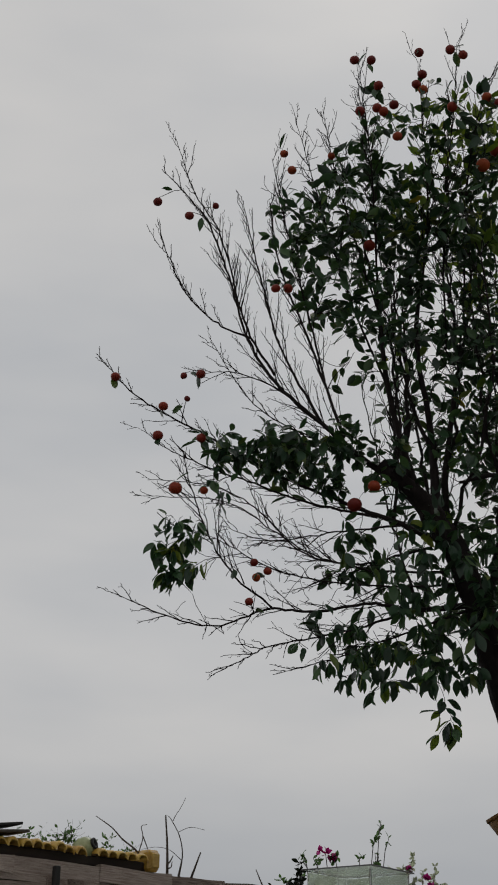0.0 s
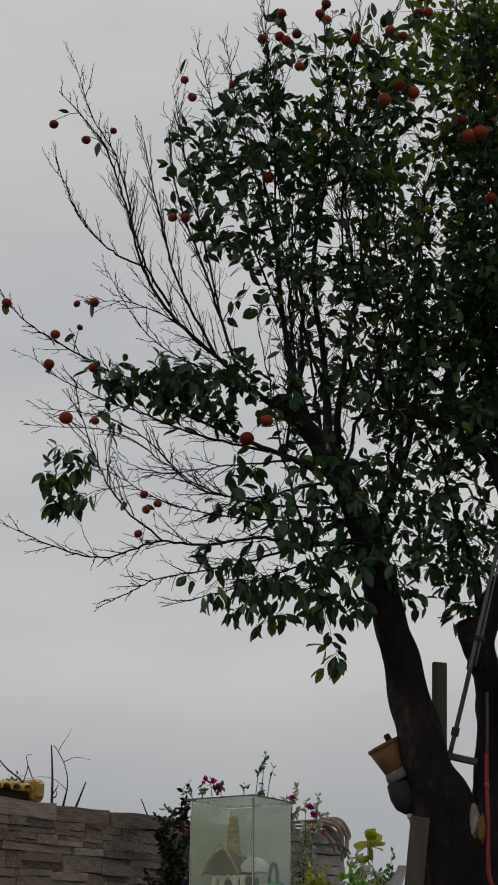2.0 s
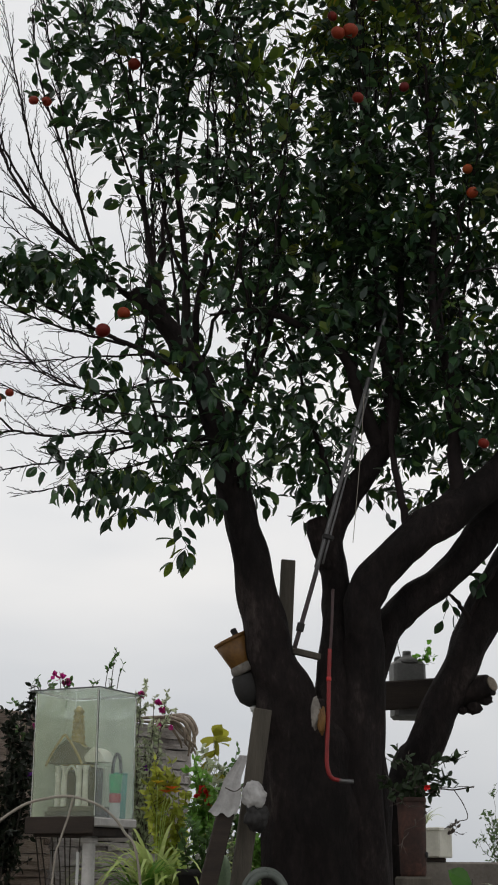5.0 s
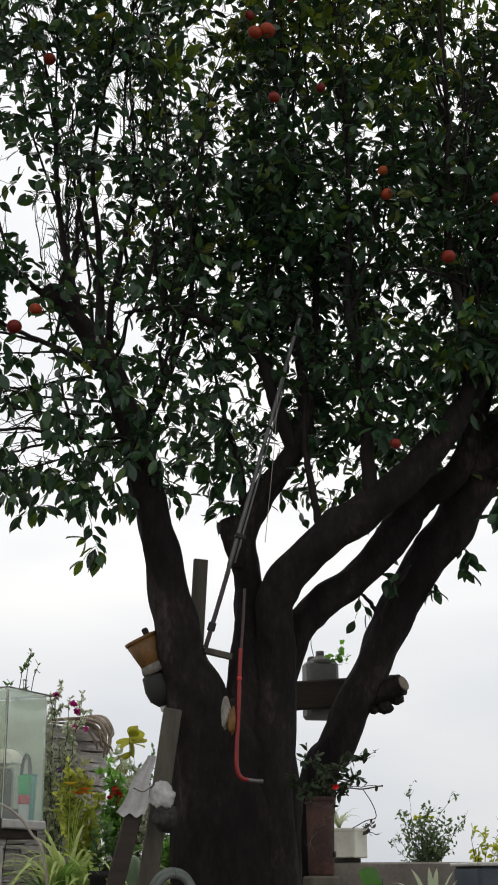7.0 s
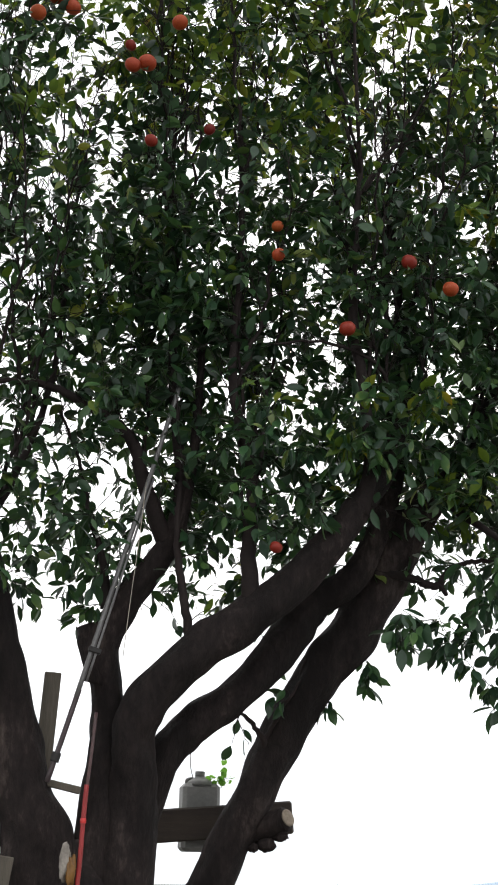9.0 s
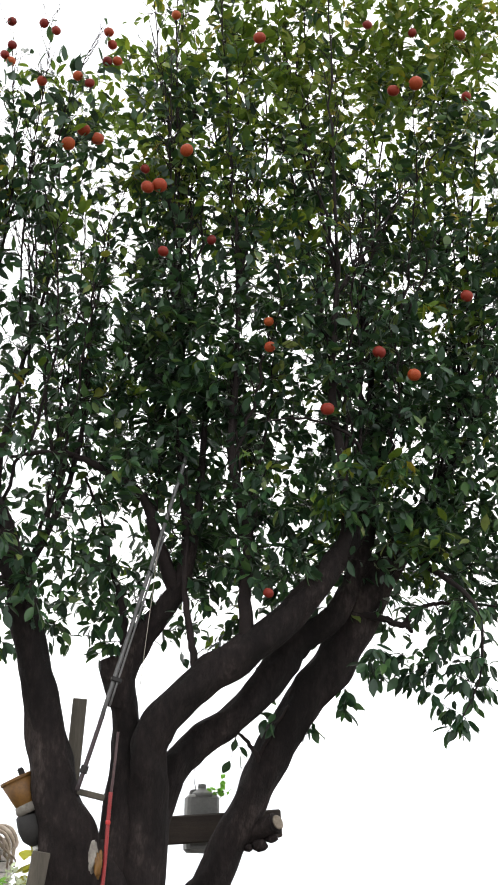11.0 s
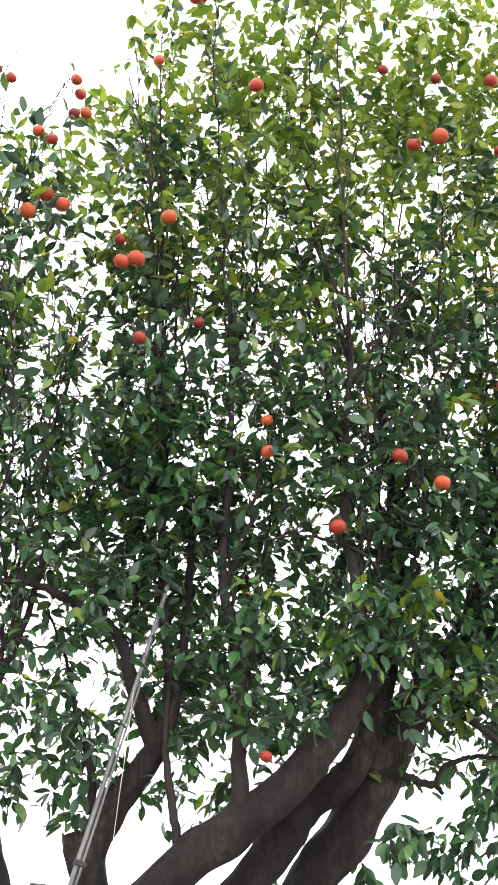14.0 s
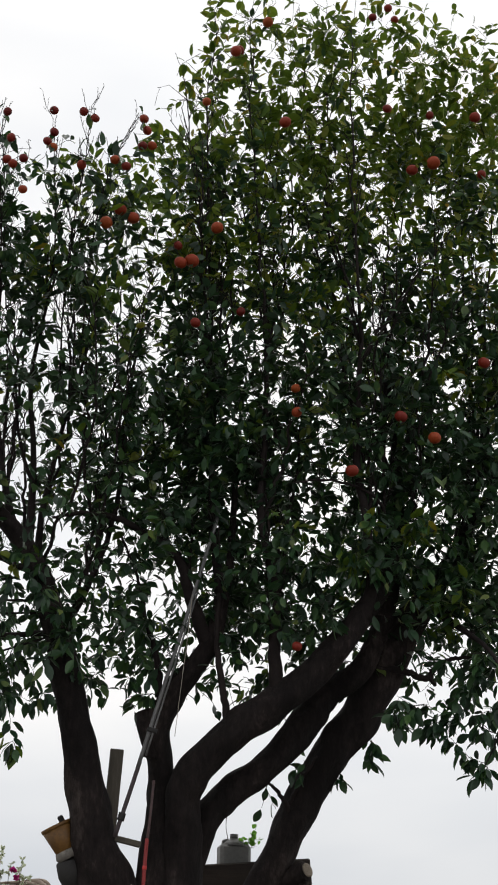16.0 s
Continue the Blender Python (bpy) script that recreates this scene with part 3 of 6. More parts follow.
MASSES += [
    ((0.72, 5.75, 3.03), (0.34, 0.2, 0.16), 36, 3, -0.6),
    ((0.84, 5.74, 2.80), (0.06, 0.04, 0.09), 7, 3, -0.6),
    ((0.27, 5.74, 5.12), (0.2, 0.2, 0.42), 50, 4, 0.8),
    ((-0.02, 5.72, 4.06), (0.22, 0.1, 0.13), 22, 3, 0.1),
    ((-0.13, 5.72, 3.83), (0.08, 0.05, 0.07), 7, 2, -0.5),
    ((0.5, 5.75, 3.1), (0.2, 0.15, 0.15), 14, 3, -0.5),
    ((0.36, 5.75, 3.0), (0.2, 0.12, 0.12), 8, 2, -0.6),
    ((1.3, 6.05, 3.4), (0.45, 0.4, 0.42), 140, 5, 0.0),
    ((2.0, 6.15, 3.35), (0.4, 0.4, 0.3), 80, 6, 0.0),
    ((-0.31, 5.7, 3.54), (0.13, 0.06, 0.2), 26, 4, -0.5),
    ((2.82, 5.62, 3.0), (0.24, 0.12, 0.11), 32, 4, -0.6),
    ((2.74, 6.15, 2.90), (0.07, 0.05, 0.08), 7, 3, -0.6),
    ((3.14, 5.58, 2.98), (0.22, 0.1, 0.2), 28, 4, -0.6),
    ((3.07, 5.56, 2.74), (0.08, 0.05, 0.07), 9, 4, -0.5),
    ((3.15, 5.6, 3.22), (0.25, 0.15, 0.12), 24, 4, -0.3),
    ((2.60, 6.2, 2.79), (0.04, 0.04, 0.06), 6, 2, -0.6),
]
MASSES += [
    ((1.6, 5.95, 4.35), (0.4, 0.35, 0.5), 90, 8, 0.6),
    ((3.0, 5.9, 4.4), (0.4, 0.35, 0.5), 80, 8, 0.6),
    ((2.2, 5.75, 5.9), (0.8, 0.35, 0.65), 120, 7, 0.9),
    ((1.6, 5.7, 5.7), (0.45, 0.3, 0.5), 90, 7, 0.9),
    ((2.9, 5.8, 6.3), (0.5, 0.3, 0.6), 50, 7, 0.9),
    ((1.75, 5.75, 6.75), (0.25, 0.25, 0.4), 34, 5, 0.9),
    ((2.35, 5.8, 7.0), (0.5, 0.3, 0.3), 46, 6, 0.9),
    ((2.1, 5.75, 7.2), (0.55, 0.2, 0.35), 40, 4, 0.9),
    ((2.95, 5.75, 7.3), (0.5, 0.2, 0.25), 30, 4, 0.9),
    ((1.05, 5.35, 5.72), (0.25, 0.15, 0.25), 24, 3, 0.6),
    ((0.75, 5.3, 5.6), (0.3, 0.15, 0.2), 16, 2, 0.6),
    ((3.4, 5.8, 7.15), (0.35, 0.25, 0.35), 42, 6, 0.9),
    ((2.31, 6.12, 2.84), (0.07, 0.04, 0.1), 9, 2, 0.2),
    ((2.22, 6.1, 2.62), (0.1, 0.04, 0.09), 4, 1, -0.6),
]
# Sprigs of young growth: place and half width.
FILL = [((3.15, 5.9, 4.6), (0.3, 0.3, 0.6)), ((3.25, 5.95, 5.6), (0.3, 0.3, 0.6)), ((3.05, 5.8, 6.2), (0.35, 0.3, 0.4)), ((2.6, 5.85, 6.1), (0.35, 0.3, 0.45)), ((2.2, 6.0, 4.5), (0.22, 0.35, 0.55)), ((1.75, 5.95, 4.5), (0.32, 0.35, 0.55)), ((2.95, 5.9, 4.5), (0.3, 0.35, 0.5)), ((1.85, 6.05, 4.35), (0.3, 0.3, 0.55)), ((1.72, 6.1, 4.1), (0.3, 0.3, 0.4)), ((1.75, 5.85, 5.8), (0.35, 0.3, 0.5)), ((2.35, 5.85, 6.0), (0.4, 0.3, 0.5)), ((1.7, 5.8, 4.65), (0.22, 0.3, 0.4)), ((1.62, 5.95, 4.8), (0.36, 0.3, 0.5))]
MASSES += [(centre, half, 55, 8, 0.7) for centre, half in FILL]
YOUNG = [((2.38, 5.45, 4.43), 0.10), ((2.34, 5.45, 4.97), 0.06), ((2.89, 5.45, 5.93), 0.06), ((2.97, 5.45, 4.77), 0.05), ((2.04, 5.45, 5.51), 0.07), ((1.18, 5.45, 5.01), 0.06), ((1.49, 5.45, 3.82), 0.05), ((2.56, 5.45, 3.95), 0.07), ((2.8, 5.45, 3.94), 0.08)]
MASSES += [(place, (half, half * 0.6, half), 7, 3, 0.3) for place, half in YOUNG]
BARE = [
    ((0.6, 5.65, 5.55), (0.5, 0.35, 0.5), 170, 0.9),
    ((2.3, 5.8, 6.4), (1.0, 0.4, 0.8), 300, 0.9),
    ((1.6, 5.7, 4.6), (1.3, 0.5, 1.3), 500, 0.7),
    ((2.7, 5.8, 4.6), (0.8, 0.4, 1.0), 250, 0.7),
    ((0.2, 5.72, 3.4), (0.6, 0.18, 0.4), 120, 0.1),
    ((2.0, 5.75, 5.2), (1.2, 0.4, 1.1), 420, 0.9),
    ((3.0, 5.9, 5.4), (0.7, 0.4, 1.2), 260, 0.9),
    ((1.15, 5.85, 4.9), (0.6, 0.4, 0.9), 260, 0.8),
    ((0.35, 5.74, 5.5), (0.35, 0.2, 0.45), 70, 0.9),
    ((2.6, 5.8, 7.25), (0.8, 0.35, 0.45), 110, 0.9),
]
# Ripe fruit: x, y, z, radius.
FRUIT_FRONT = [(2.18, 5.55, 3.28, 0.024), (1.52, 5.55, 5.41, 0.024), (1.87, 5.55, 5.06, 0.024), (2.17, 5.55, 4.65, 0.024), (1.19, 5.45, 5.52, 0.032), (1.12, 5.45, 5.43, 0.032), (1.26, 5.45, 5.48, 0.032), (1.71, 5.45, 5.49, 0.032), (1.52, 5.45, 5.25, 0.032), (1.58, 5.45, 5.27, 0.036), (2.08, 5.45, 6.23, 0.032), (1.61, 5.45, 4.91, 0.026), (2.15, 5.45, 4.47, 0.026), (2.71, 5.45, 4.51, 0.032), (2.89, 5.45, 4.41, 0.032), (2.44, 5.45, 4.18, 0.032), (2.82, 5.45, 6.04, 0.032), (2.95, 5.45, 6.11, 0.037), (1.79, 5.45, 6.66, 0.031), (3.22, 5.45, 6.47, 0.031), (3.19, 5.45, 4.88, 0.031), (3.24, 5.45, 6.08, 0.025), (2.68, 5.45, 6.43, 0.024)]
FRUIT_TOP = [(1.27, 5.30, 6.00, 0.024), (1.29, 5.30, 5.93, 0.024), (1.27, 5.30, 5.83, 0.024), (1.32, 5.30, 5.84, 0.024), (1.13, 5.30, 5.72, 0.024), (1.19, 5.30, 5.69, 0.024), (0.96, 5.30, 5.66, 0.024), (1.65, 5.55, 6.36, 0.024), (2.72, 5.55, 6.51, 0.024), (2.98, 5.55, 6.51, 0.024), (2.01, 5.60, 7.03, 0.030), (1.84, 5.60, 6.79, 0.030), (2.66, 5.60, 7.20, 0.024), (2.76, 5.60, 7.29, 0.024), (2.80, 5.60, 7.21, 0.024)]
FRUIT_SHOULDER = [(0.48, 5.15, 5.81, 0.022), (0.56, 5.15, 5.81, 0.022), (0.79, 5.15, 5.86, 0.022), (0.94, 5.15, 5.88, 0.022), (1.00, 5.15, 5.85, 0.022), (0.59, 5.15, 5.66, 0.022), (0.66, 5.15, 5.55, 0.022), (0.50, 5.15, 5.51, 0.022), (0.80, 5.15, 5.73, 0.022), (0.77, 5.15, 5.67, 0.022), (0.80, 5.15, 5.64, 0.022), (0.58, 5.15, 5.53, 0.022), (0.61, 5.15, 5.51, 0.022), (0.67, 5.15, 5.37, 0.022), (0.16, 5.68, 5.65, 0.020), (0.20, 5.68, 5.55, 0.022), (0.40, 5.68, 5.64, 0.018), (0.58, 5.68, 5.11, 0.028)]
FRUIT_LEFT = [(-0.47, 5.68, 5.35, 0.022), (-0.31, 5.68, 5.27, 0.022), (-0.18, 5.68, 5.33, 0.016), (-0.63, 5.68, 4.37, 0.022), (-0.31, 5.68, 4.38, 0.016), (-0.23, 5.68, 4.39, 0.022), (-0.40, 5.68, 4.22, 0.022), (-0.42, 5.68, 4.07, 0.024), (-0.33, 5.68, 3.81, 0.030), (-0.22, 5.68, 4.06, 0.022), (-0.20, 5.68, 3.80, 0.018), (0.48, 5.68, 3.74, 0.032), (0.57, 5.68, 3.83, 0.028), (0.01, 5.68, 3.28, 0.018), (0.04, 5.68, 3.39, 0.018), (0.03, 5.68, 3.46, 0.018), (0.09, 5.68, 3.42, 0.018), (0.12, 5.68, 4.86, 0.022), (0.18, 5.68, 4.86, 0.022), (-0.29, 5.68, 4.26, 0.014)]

shoots = []


def in_ball():
    while True:
        d = rng.uniform(-1, 1, 3)
        if d @ d < 1:
            return d


WAVES = [(rng.normal(0, 1, 3) * (9.0, 4.0, 8.0), rng.uniform(0, 6.28)) for _ in range(9)]


def thick(q):
    """How leafy the crown is at a place: clumps and gaps of some decimetres."""
    return sum(math.sin(float(k @ q) + p) for k, p in WAVES) / 2.1


for centre, half, many, leaves, lift in MASSES:
    made = 0
    while made < many:
        q = np.array(centre) + in_ball() * half
        if many < 60 or thick(q) > rng.normal(-1.35, 0.6):
            shoots.append((q, leaves, lift))
            made += 1
for centre, half, many, lift in BARE:
    shoots += [(np.array(centre) + in_ball() * half, 0, lift) for _ in range(many)]
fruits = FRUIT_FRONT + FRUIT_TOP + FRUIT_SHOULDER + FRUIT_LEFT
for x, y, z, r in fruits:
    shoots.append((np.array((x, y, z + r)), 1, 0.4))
start = pos[:count].copy()
kd = KDTree(len(start))
for i, q in enumerate(start):
    kd.insert(q, i)
kd.balance()
shoots.sort(key=lambda sh: kd.find(sh[0])[2])

leaf_spots = []
for number, (end, leaves, lift) in enumerate(shoots):
    if number % 250 == 0:
        known = count
        kd = KDTree(known)
        for i in range(known):
            kd.insert(pos[i], i)
        kd.balance()
    near = np.array([hit[1] for hit in kd.find_n(end, 48)] + list(range(known, count)))
    off = end - pos[near]
    far = np.sqrt(np.einsum("ij,ij->i", off, off)) + 1e-6
    along = np.einsum("ij,ij->i", off, dirs[near]) / far
    rise = off[:, 2] / far
    cost = far * (1.5 - 0.35 * along - 0.4 * rise * max(lift, 0)) + 0.08 * (rad[near] < 0.0022)
    best = int(np.argmin(cost))
    j = int(near[best])
    far = {j: far[best]}
    a, length = pos[j].astype(float), float(far[j])
    n = max(4, int(length / 0.07) + 2)
    t = np.linspace(0, 1, n)[:, None]
    mid = a + (end - a) * 0.45 + dirs[j] * (0.22 if leaves > 1 else 0.1) * length - np.array((0, 0, 1.0)) * lift * 0.12 * length + rng.normal(0, 0.04, 3) * length
    line = (1 - t) ** 2 * a + 2 * t * (1 - t) * mid + t * t * end
    line[1:-1] += rng.normal(0, 0.0025, (n - 2, 3))
    r0 = min(0.75 * rad[j], 0.0026 + 0.006 * length)
    radii = np.linspace(r0, 0.0016, n)
    blocks.append(tube(line - ORIGIN, radii, 5 if r0 > 0.006 else 3, close=False))
    remember(line[1:], radii[1:])
    way = line[-1] - line[-3]
    # Old shoots deep in the crown have shed some of their leaves.
    for _ in range(leaves if leaves < 6 else max(2, int(rng.normal(0.53, 0.2) * leaves))):
        u = 1 - rng.uniform(0, min(1.0, 0.4 / max(length, 0.1)))
        x = u * (n - 1)
        i = min(int(x), n - 2)
        leaf_spots.append((line[i] + (line[i + 1] - line[i]) * (x - i), way, lift))
part("twig_tangle", big_mesh("twig_tangle", blocks), twig_bark, tree, "dense tangle of thin brown twigs", "stuff")

# One leaf: stalk to tip along x, seven stations, folded along the midrib.
STATIONS = [(0.14, 0.115), (0.3, 0.205), (0.48, 0.235), (0.66, 0.2), (0.84, 0.11)]
LEAF_V = np.array([(0, 0, 0)] + [p for x, w in STATIONS for p in ((x, w, 0.05 - 0.12 * x * x), (x, 0, -0.15 * x * x), (x, -w, 0.05 - 0.12 * x * x))] + [(1.0, 0, -0.17)])
LEAF_F = [(0, 2, 1), (0, 3, 2)] + [f for k in range(4) for f in ((3 * k + 1, 3 * k + 2, 3 * k + 5, 3 * k + 4), (3 * k + 2, 3 * k + 3, 3 * k + 6, 3 * k + 5))] + [(13, 14, 16), (14, 15, 16)]


def units(v):
    return v / (np.sqrt((v * v).sum(-1, keepdims=True)) + 1e-9)


# Place, axes and length of every leaf.
spots = np.array([q for q, w, l in leaf_spots])
ways = units(np.array([w for q, w, l in leaf_spots]))
lifts = np.array([l for q, w, l in leaf_spots])
many = len(spots)
out = rng.normal(0, 1, (many, 3))
out = units(out - ways * (out * ways).sum(1, keepdims=True))
tilt = rng.uniform(-0.75, 0.3, many) + np.where(lifts > 0.55, 0.1, np.where(lifts > -0.1, -0.2, -0.6))
leaf_d = units(0.75 * out + 0.35 * ways + np.stack([0 * tilt, 0 * tilt, tilt], 1))
leaf_s = units(cross(np.array((0, 0, 1.0)) + rng.normal(0, 0.55, (many, 3)), leaf_d))
leaf_u = cross(leaf_d, leaf_s)
leaf_size = np.where(lifts > -0.1, rng.uniform(0.046, 0.092, many), rng.uniform(0.055, 0.095, many))
leaf_q = spots + 0.012 * leaf_d - ORIGIN
# The foremost leaves of the crown are pieces of their own.
order = np.argsort(spots[:, 1] + 0.12 * np.abs(spots[:, 0] - 2.0) + 0.05 * np.abs(spots[:, 2] - 4.3))
single, rest = np.sort(order[:300]), np.sort(order[300:])
wide = rng.uniform(0.8, 1.15, many)
# New growth, with crown-top light put into its colour: most leaves high in the crown, by whole clumps, and a few sprigs
# lower down.
clump = np.array([thick(q * 0.8 + 3.0) for q in spots])
fresh_lit = np.clip((spots[:, 2] - 4.7) / 1.9, 0, 1) * (spots[:, 0] > 0.75) + 0.16 * clump > rng.uniform(0.15, 0.95, many)
for place, half in YOUNG:
    fresh_lit |= (np.abs(spots - np.array(place)) < half + 0.03).all(1)
for name, chosen, skin, label in (("foliage", rest[~fresh_lit[rest]], leaf_joined, "crowded glossy dark green leaves"), ("young_foliage", rest[fresh_lit[rest]], leaf_young_lit, "yellow-green young leaves with crown-top light in their colour")):
    V = leaf_q[chosen, None] + leaf_size[chosen, None, None] * (LEAF_V[None, :, :1] * leaf_d[chosen, None] + LEAF_V[None, :, 1:2] * (wide[chosen, None] * leaf_s[chosen])[:, None] + LEAF_V[None, :, 2:] * leaf_u[chosen, None])
    part(name, big_mesh(name, [(v, LEAF_F) for v in V], False), skin, tree, label, "stuff")
leaf_mesh = mesh_of("leaf", LEAF_V, LEAF_F)
for i in single:
    q, d, s, u, size = leaf_q[i], leaf_d[i], leaf_s[i], leaf_u[i], float(leaf_size[i])
    ob = part("leaf", leaf_mesh, leaf_single, tree)
    m = Matrix((d * size, s * size, u * size)).transposed().to_4x4()
    m.translation = Vector(q)
    ob.matrix_basis = m

bm = bmesh.new()
bmesh.ops.create_icosphere(bm, subdivisions=3, radius=1.0)
for v in bm.verts:
    c = v.co
    dip = 0.10 * math.exp(-((1 - c.z) / 0.03)) + 0.06 * math.exp(-((1 + c.z) / 0.04))
    v.co = c * (1 - dip + 0.015 * math.sin(9 * math.atan2(c.y, c.x)) * abs(c.z)) * 1.0
    v.co.z *= 0.9
for face in bm.faces:
    face.smooth = True
fruit_mesh = bpy.data.meshes.new("fruit")
bm.to_mesh(fruit_mesh)
bm.free()
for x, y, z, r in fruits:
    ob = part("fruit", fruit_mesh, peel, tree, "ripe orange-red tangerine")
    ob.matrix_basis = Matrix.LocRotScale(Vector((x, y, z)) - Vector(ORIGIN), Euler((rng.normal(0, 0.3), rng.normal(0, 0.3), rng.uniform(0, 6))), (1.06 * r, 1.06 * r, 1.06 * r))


# ---- ground, walls and distance ----
ground_mat = worn("terrace_floor", [(0.3, (0.12, 0.11, 0.1)), (0.7, (0.26, 0.25, 0.23))], 1.5, 30, 0.9, 0.3)
slate = worn("slate", [(0.28, (0.09, 0.062, 0.050)), (0.44, (0.28, 0.215, 0.178)), (0.58, (0.455, 0.37, 0.315)), (0.74, (0.62, 0.55, 0.495))], 5.0, 38.0, 0.85, 0.8, stretch=(1, 1, 3), by_object=0.22, dist=0.012)
pale_slate = worn("pale_slate", [(0.28, (0.28, 0.25, 0.24)), (0.5, (0.56, 0.52, 0.51)), (0.72, (0.72, 0.68, 0.66))], 5.0, 38.0, 0.85, 0.8, by_object=0.2, dist=0.012)
mortar = worn("dark_mortar", [(0.3, (0.03, 0.028, 0.026)), (0.7, (0.09, 0.085, 0.08))], 6.0, 50.0, 0.95, 0.4)
cement_grey = worn("stained_concrete", [(0.3, (0.10, 0.085, 0.07)), (0.5, (0.2, 0.175, 0.15)), (0.72, (0.3, 0.27, 0.235))], 3.0, 40.0, 0.9, 0.5)
# Distance haze is put into the hills' blue-grey base colour.
hill_mat = worn("hazed_hills", [(0.3, (0.22, 0.30, 0.38)), (0.7, (0.30, 0.38, 0.46))], 0.004, 0.03, 1.0, 0.0)
ground = tagged(part("ground", block((8000, 8000, 0.2), 0, (0, 0, -0.1)), ground_mat), "grey concrete terrace ground stretching to the far distance", "ground", kind="structure")

# Unseen wall added behind the camera to hold back sky light from there.
sky_block = tagged(part("wall_house", block((26, 0.3, 3.2), 0.02, (1.0, -2.2, 1.6)), worn("sky_block_grey", [(0.3, (0.16, 0.15, 0.14)), (0.7, (0.30, 0.28, 0.26))], 1.2, 30, 0.9, 0.3)), "plain grey unseen wall, added to block sky light from behind", "wall", kind="structure")

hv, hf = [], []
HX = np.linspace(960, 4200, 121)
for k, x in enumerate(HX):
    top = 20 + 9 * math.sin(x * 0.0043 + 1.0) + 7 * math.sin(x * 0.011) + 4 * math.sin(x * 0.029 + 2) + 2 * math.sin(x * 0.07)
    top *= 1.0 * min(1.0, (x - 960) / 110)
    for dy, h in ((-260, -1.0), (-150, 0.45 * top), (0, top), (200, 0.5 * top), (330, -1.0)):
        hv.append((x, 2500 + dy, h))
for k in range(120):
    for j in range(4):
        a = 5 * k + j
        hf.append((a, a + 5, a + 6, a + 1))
hills = tagged(part("backdrop", mesh_of("backdrop", hv, hf), hill_mat), "low far hills with blue-grey haze in their colour", "hills", kind="structure")


def stone_wall(name, a, b, height, skin, seed, label, low=1.38):
    """A wall faced with long thin stones, from a to b on the plan. The stones face the camera's side."""
    a, b = Vector((*a, 0)), Vector((*b, 0))
    u = (b - a).normalized()
    length = (b - a).length
    turn = Matrix.Rotation(math.atan2(u.y, u.x), 4, "Z")
    core = part(name, block((length, 0.22, height), 0.01, (length / 2, 0.13, height / 2)), mortar)
    core.matrix_world = Matrix.Translation(a) @ turn
    tagged(core, label, "wall", kind="structure")
    r = random.Random(seed)
    protos = []
    for k in range(6):
        bm = bmesh.new()
        block((1.0, 1.0, 1.0), 0.0, bm=bm)
        bmesh.ops.subdivide_edges(bm, edges=[e for e in bm.edges if abs((e.verts[0].co - e.verts[1].co).x) > 0.5], cuts=2)
        for v in bm.verts:
            v.co += Vector((r.uniform(-0.02, 0.02), r.uniform(-0.14, 0.10) if v.co.y < 0 else 0, r.uniform(-0.09, 0.09)))
        me = bpy.data.meshes.new("stone")
        bm.to_mesh(me)
        bm.free()
        me.materials.append(skin)
        protos.append(me)
    z, rows = low, []
    cap = height - 0.085
    while z < cap - 0.01:
        h = min(r.choice((0.032, 0.042, 0.055, 0.07, 0.09)), cap - z)
        rows.append((z, h))
        z += h
    rows.append((cap, 0.085))
    low_v, low_f = [], []
    zz = 0.0
    while zz < low - 0.02:
        rows.append((zz, 0.0))
        zz += 0.0875
    for z, h in rows:
        x = -r.uniform(0.0, 0.2)
        while x < length:
            w = r.uniform(0.35, 0.7) if z == cap else (r.uniform(0.14, 0.5) if h < 0.05 else r.uniform(0.1, 0.32))
            x0, x1 = max(x, 0.0), min(x + w, length)
            if x1 - x0 > 0.03:
                if h:
                    halves = ((z, h),)
                    if h > 0.05 and z != cap and r.random() < 0.5:
                        cut = h * r.uniform(0.35, 0.65)
                        halves = ((z, cut), (z + cut, h - cut))
                for z0, h0 in halves if h else ():
                    ob = part("stone", r.choice(protos), None, core)
                    ob.matrix_basis = Matrix.LocRotScale(((x0 + x1) / 2, 0.003 + r.uniform(-0.028, 0.016), z0 + h0 / 2), Euler((0, r.uniform(-0.02, 0.02), r.uniform(-0.03, 0.03))), (x1 - x0 - 0.004, 0.07, h0 - 0.003))
                if not h:
                    o = len(low_v)
                    y = -0.02 + r.uniform(-0.012, 0.008)
                    low_v += [(x0 + 0.004, 0.03, z + 0.004), (x1 - 0.004, 0.03, z + 0.004), (x1 - 0.004, 0.03, z + 0.083), (x0 + 0.004, 0.03, z + 0.083), (x0 + 0.006, y, z + 0.006), (x1 - 0.006, y, z + 0.006), (x1 - 0.006, y, z + 0.081), (x0 + 0.006, y, z + 0.081)]
                    low_f += [tuple(o + i for i in q) for q in ((4, 5, 6, 7), (0, 1, 5, 4), (1, 2, 6, 5), (2, 3, 7, 6), (3, 0, 4, 7))]
            x += w
    part("lower_stonework", mesh_of("lower_stonework", low_v, low_f, False), skin, core, kind="stuff")
    return core


# ---- plants: one builder for sprays, one for tufts of blades ----
def soft_mat(name, colour, share=0.4, roughness=0.5):
    c = np.array(colour)
    return leafy(name, [(0.0, tuple(0.6 * c)), (0.5, tuple(c)), (1.0, tuple(1.5 * c))], True, tuple(np.minimum(1, 3 * c)), share, roughness)


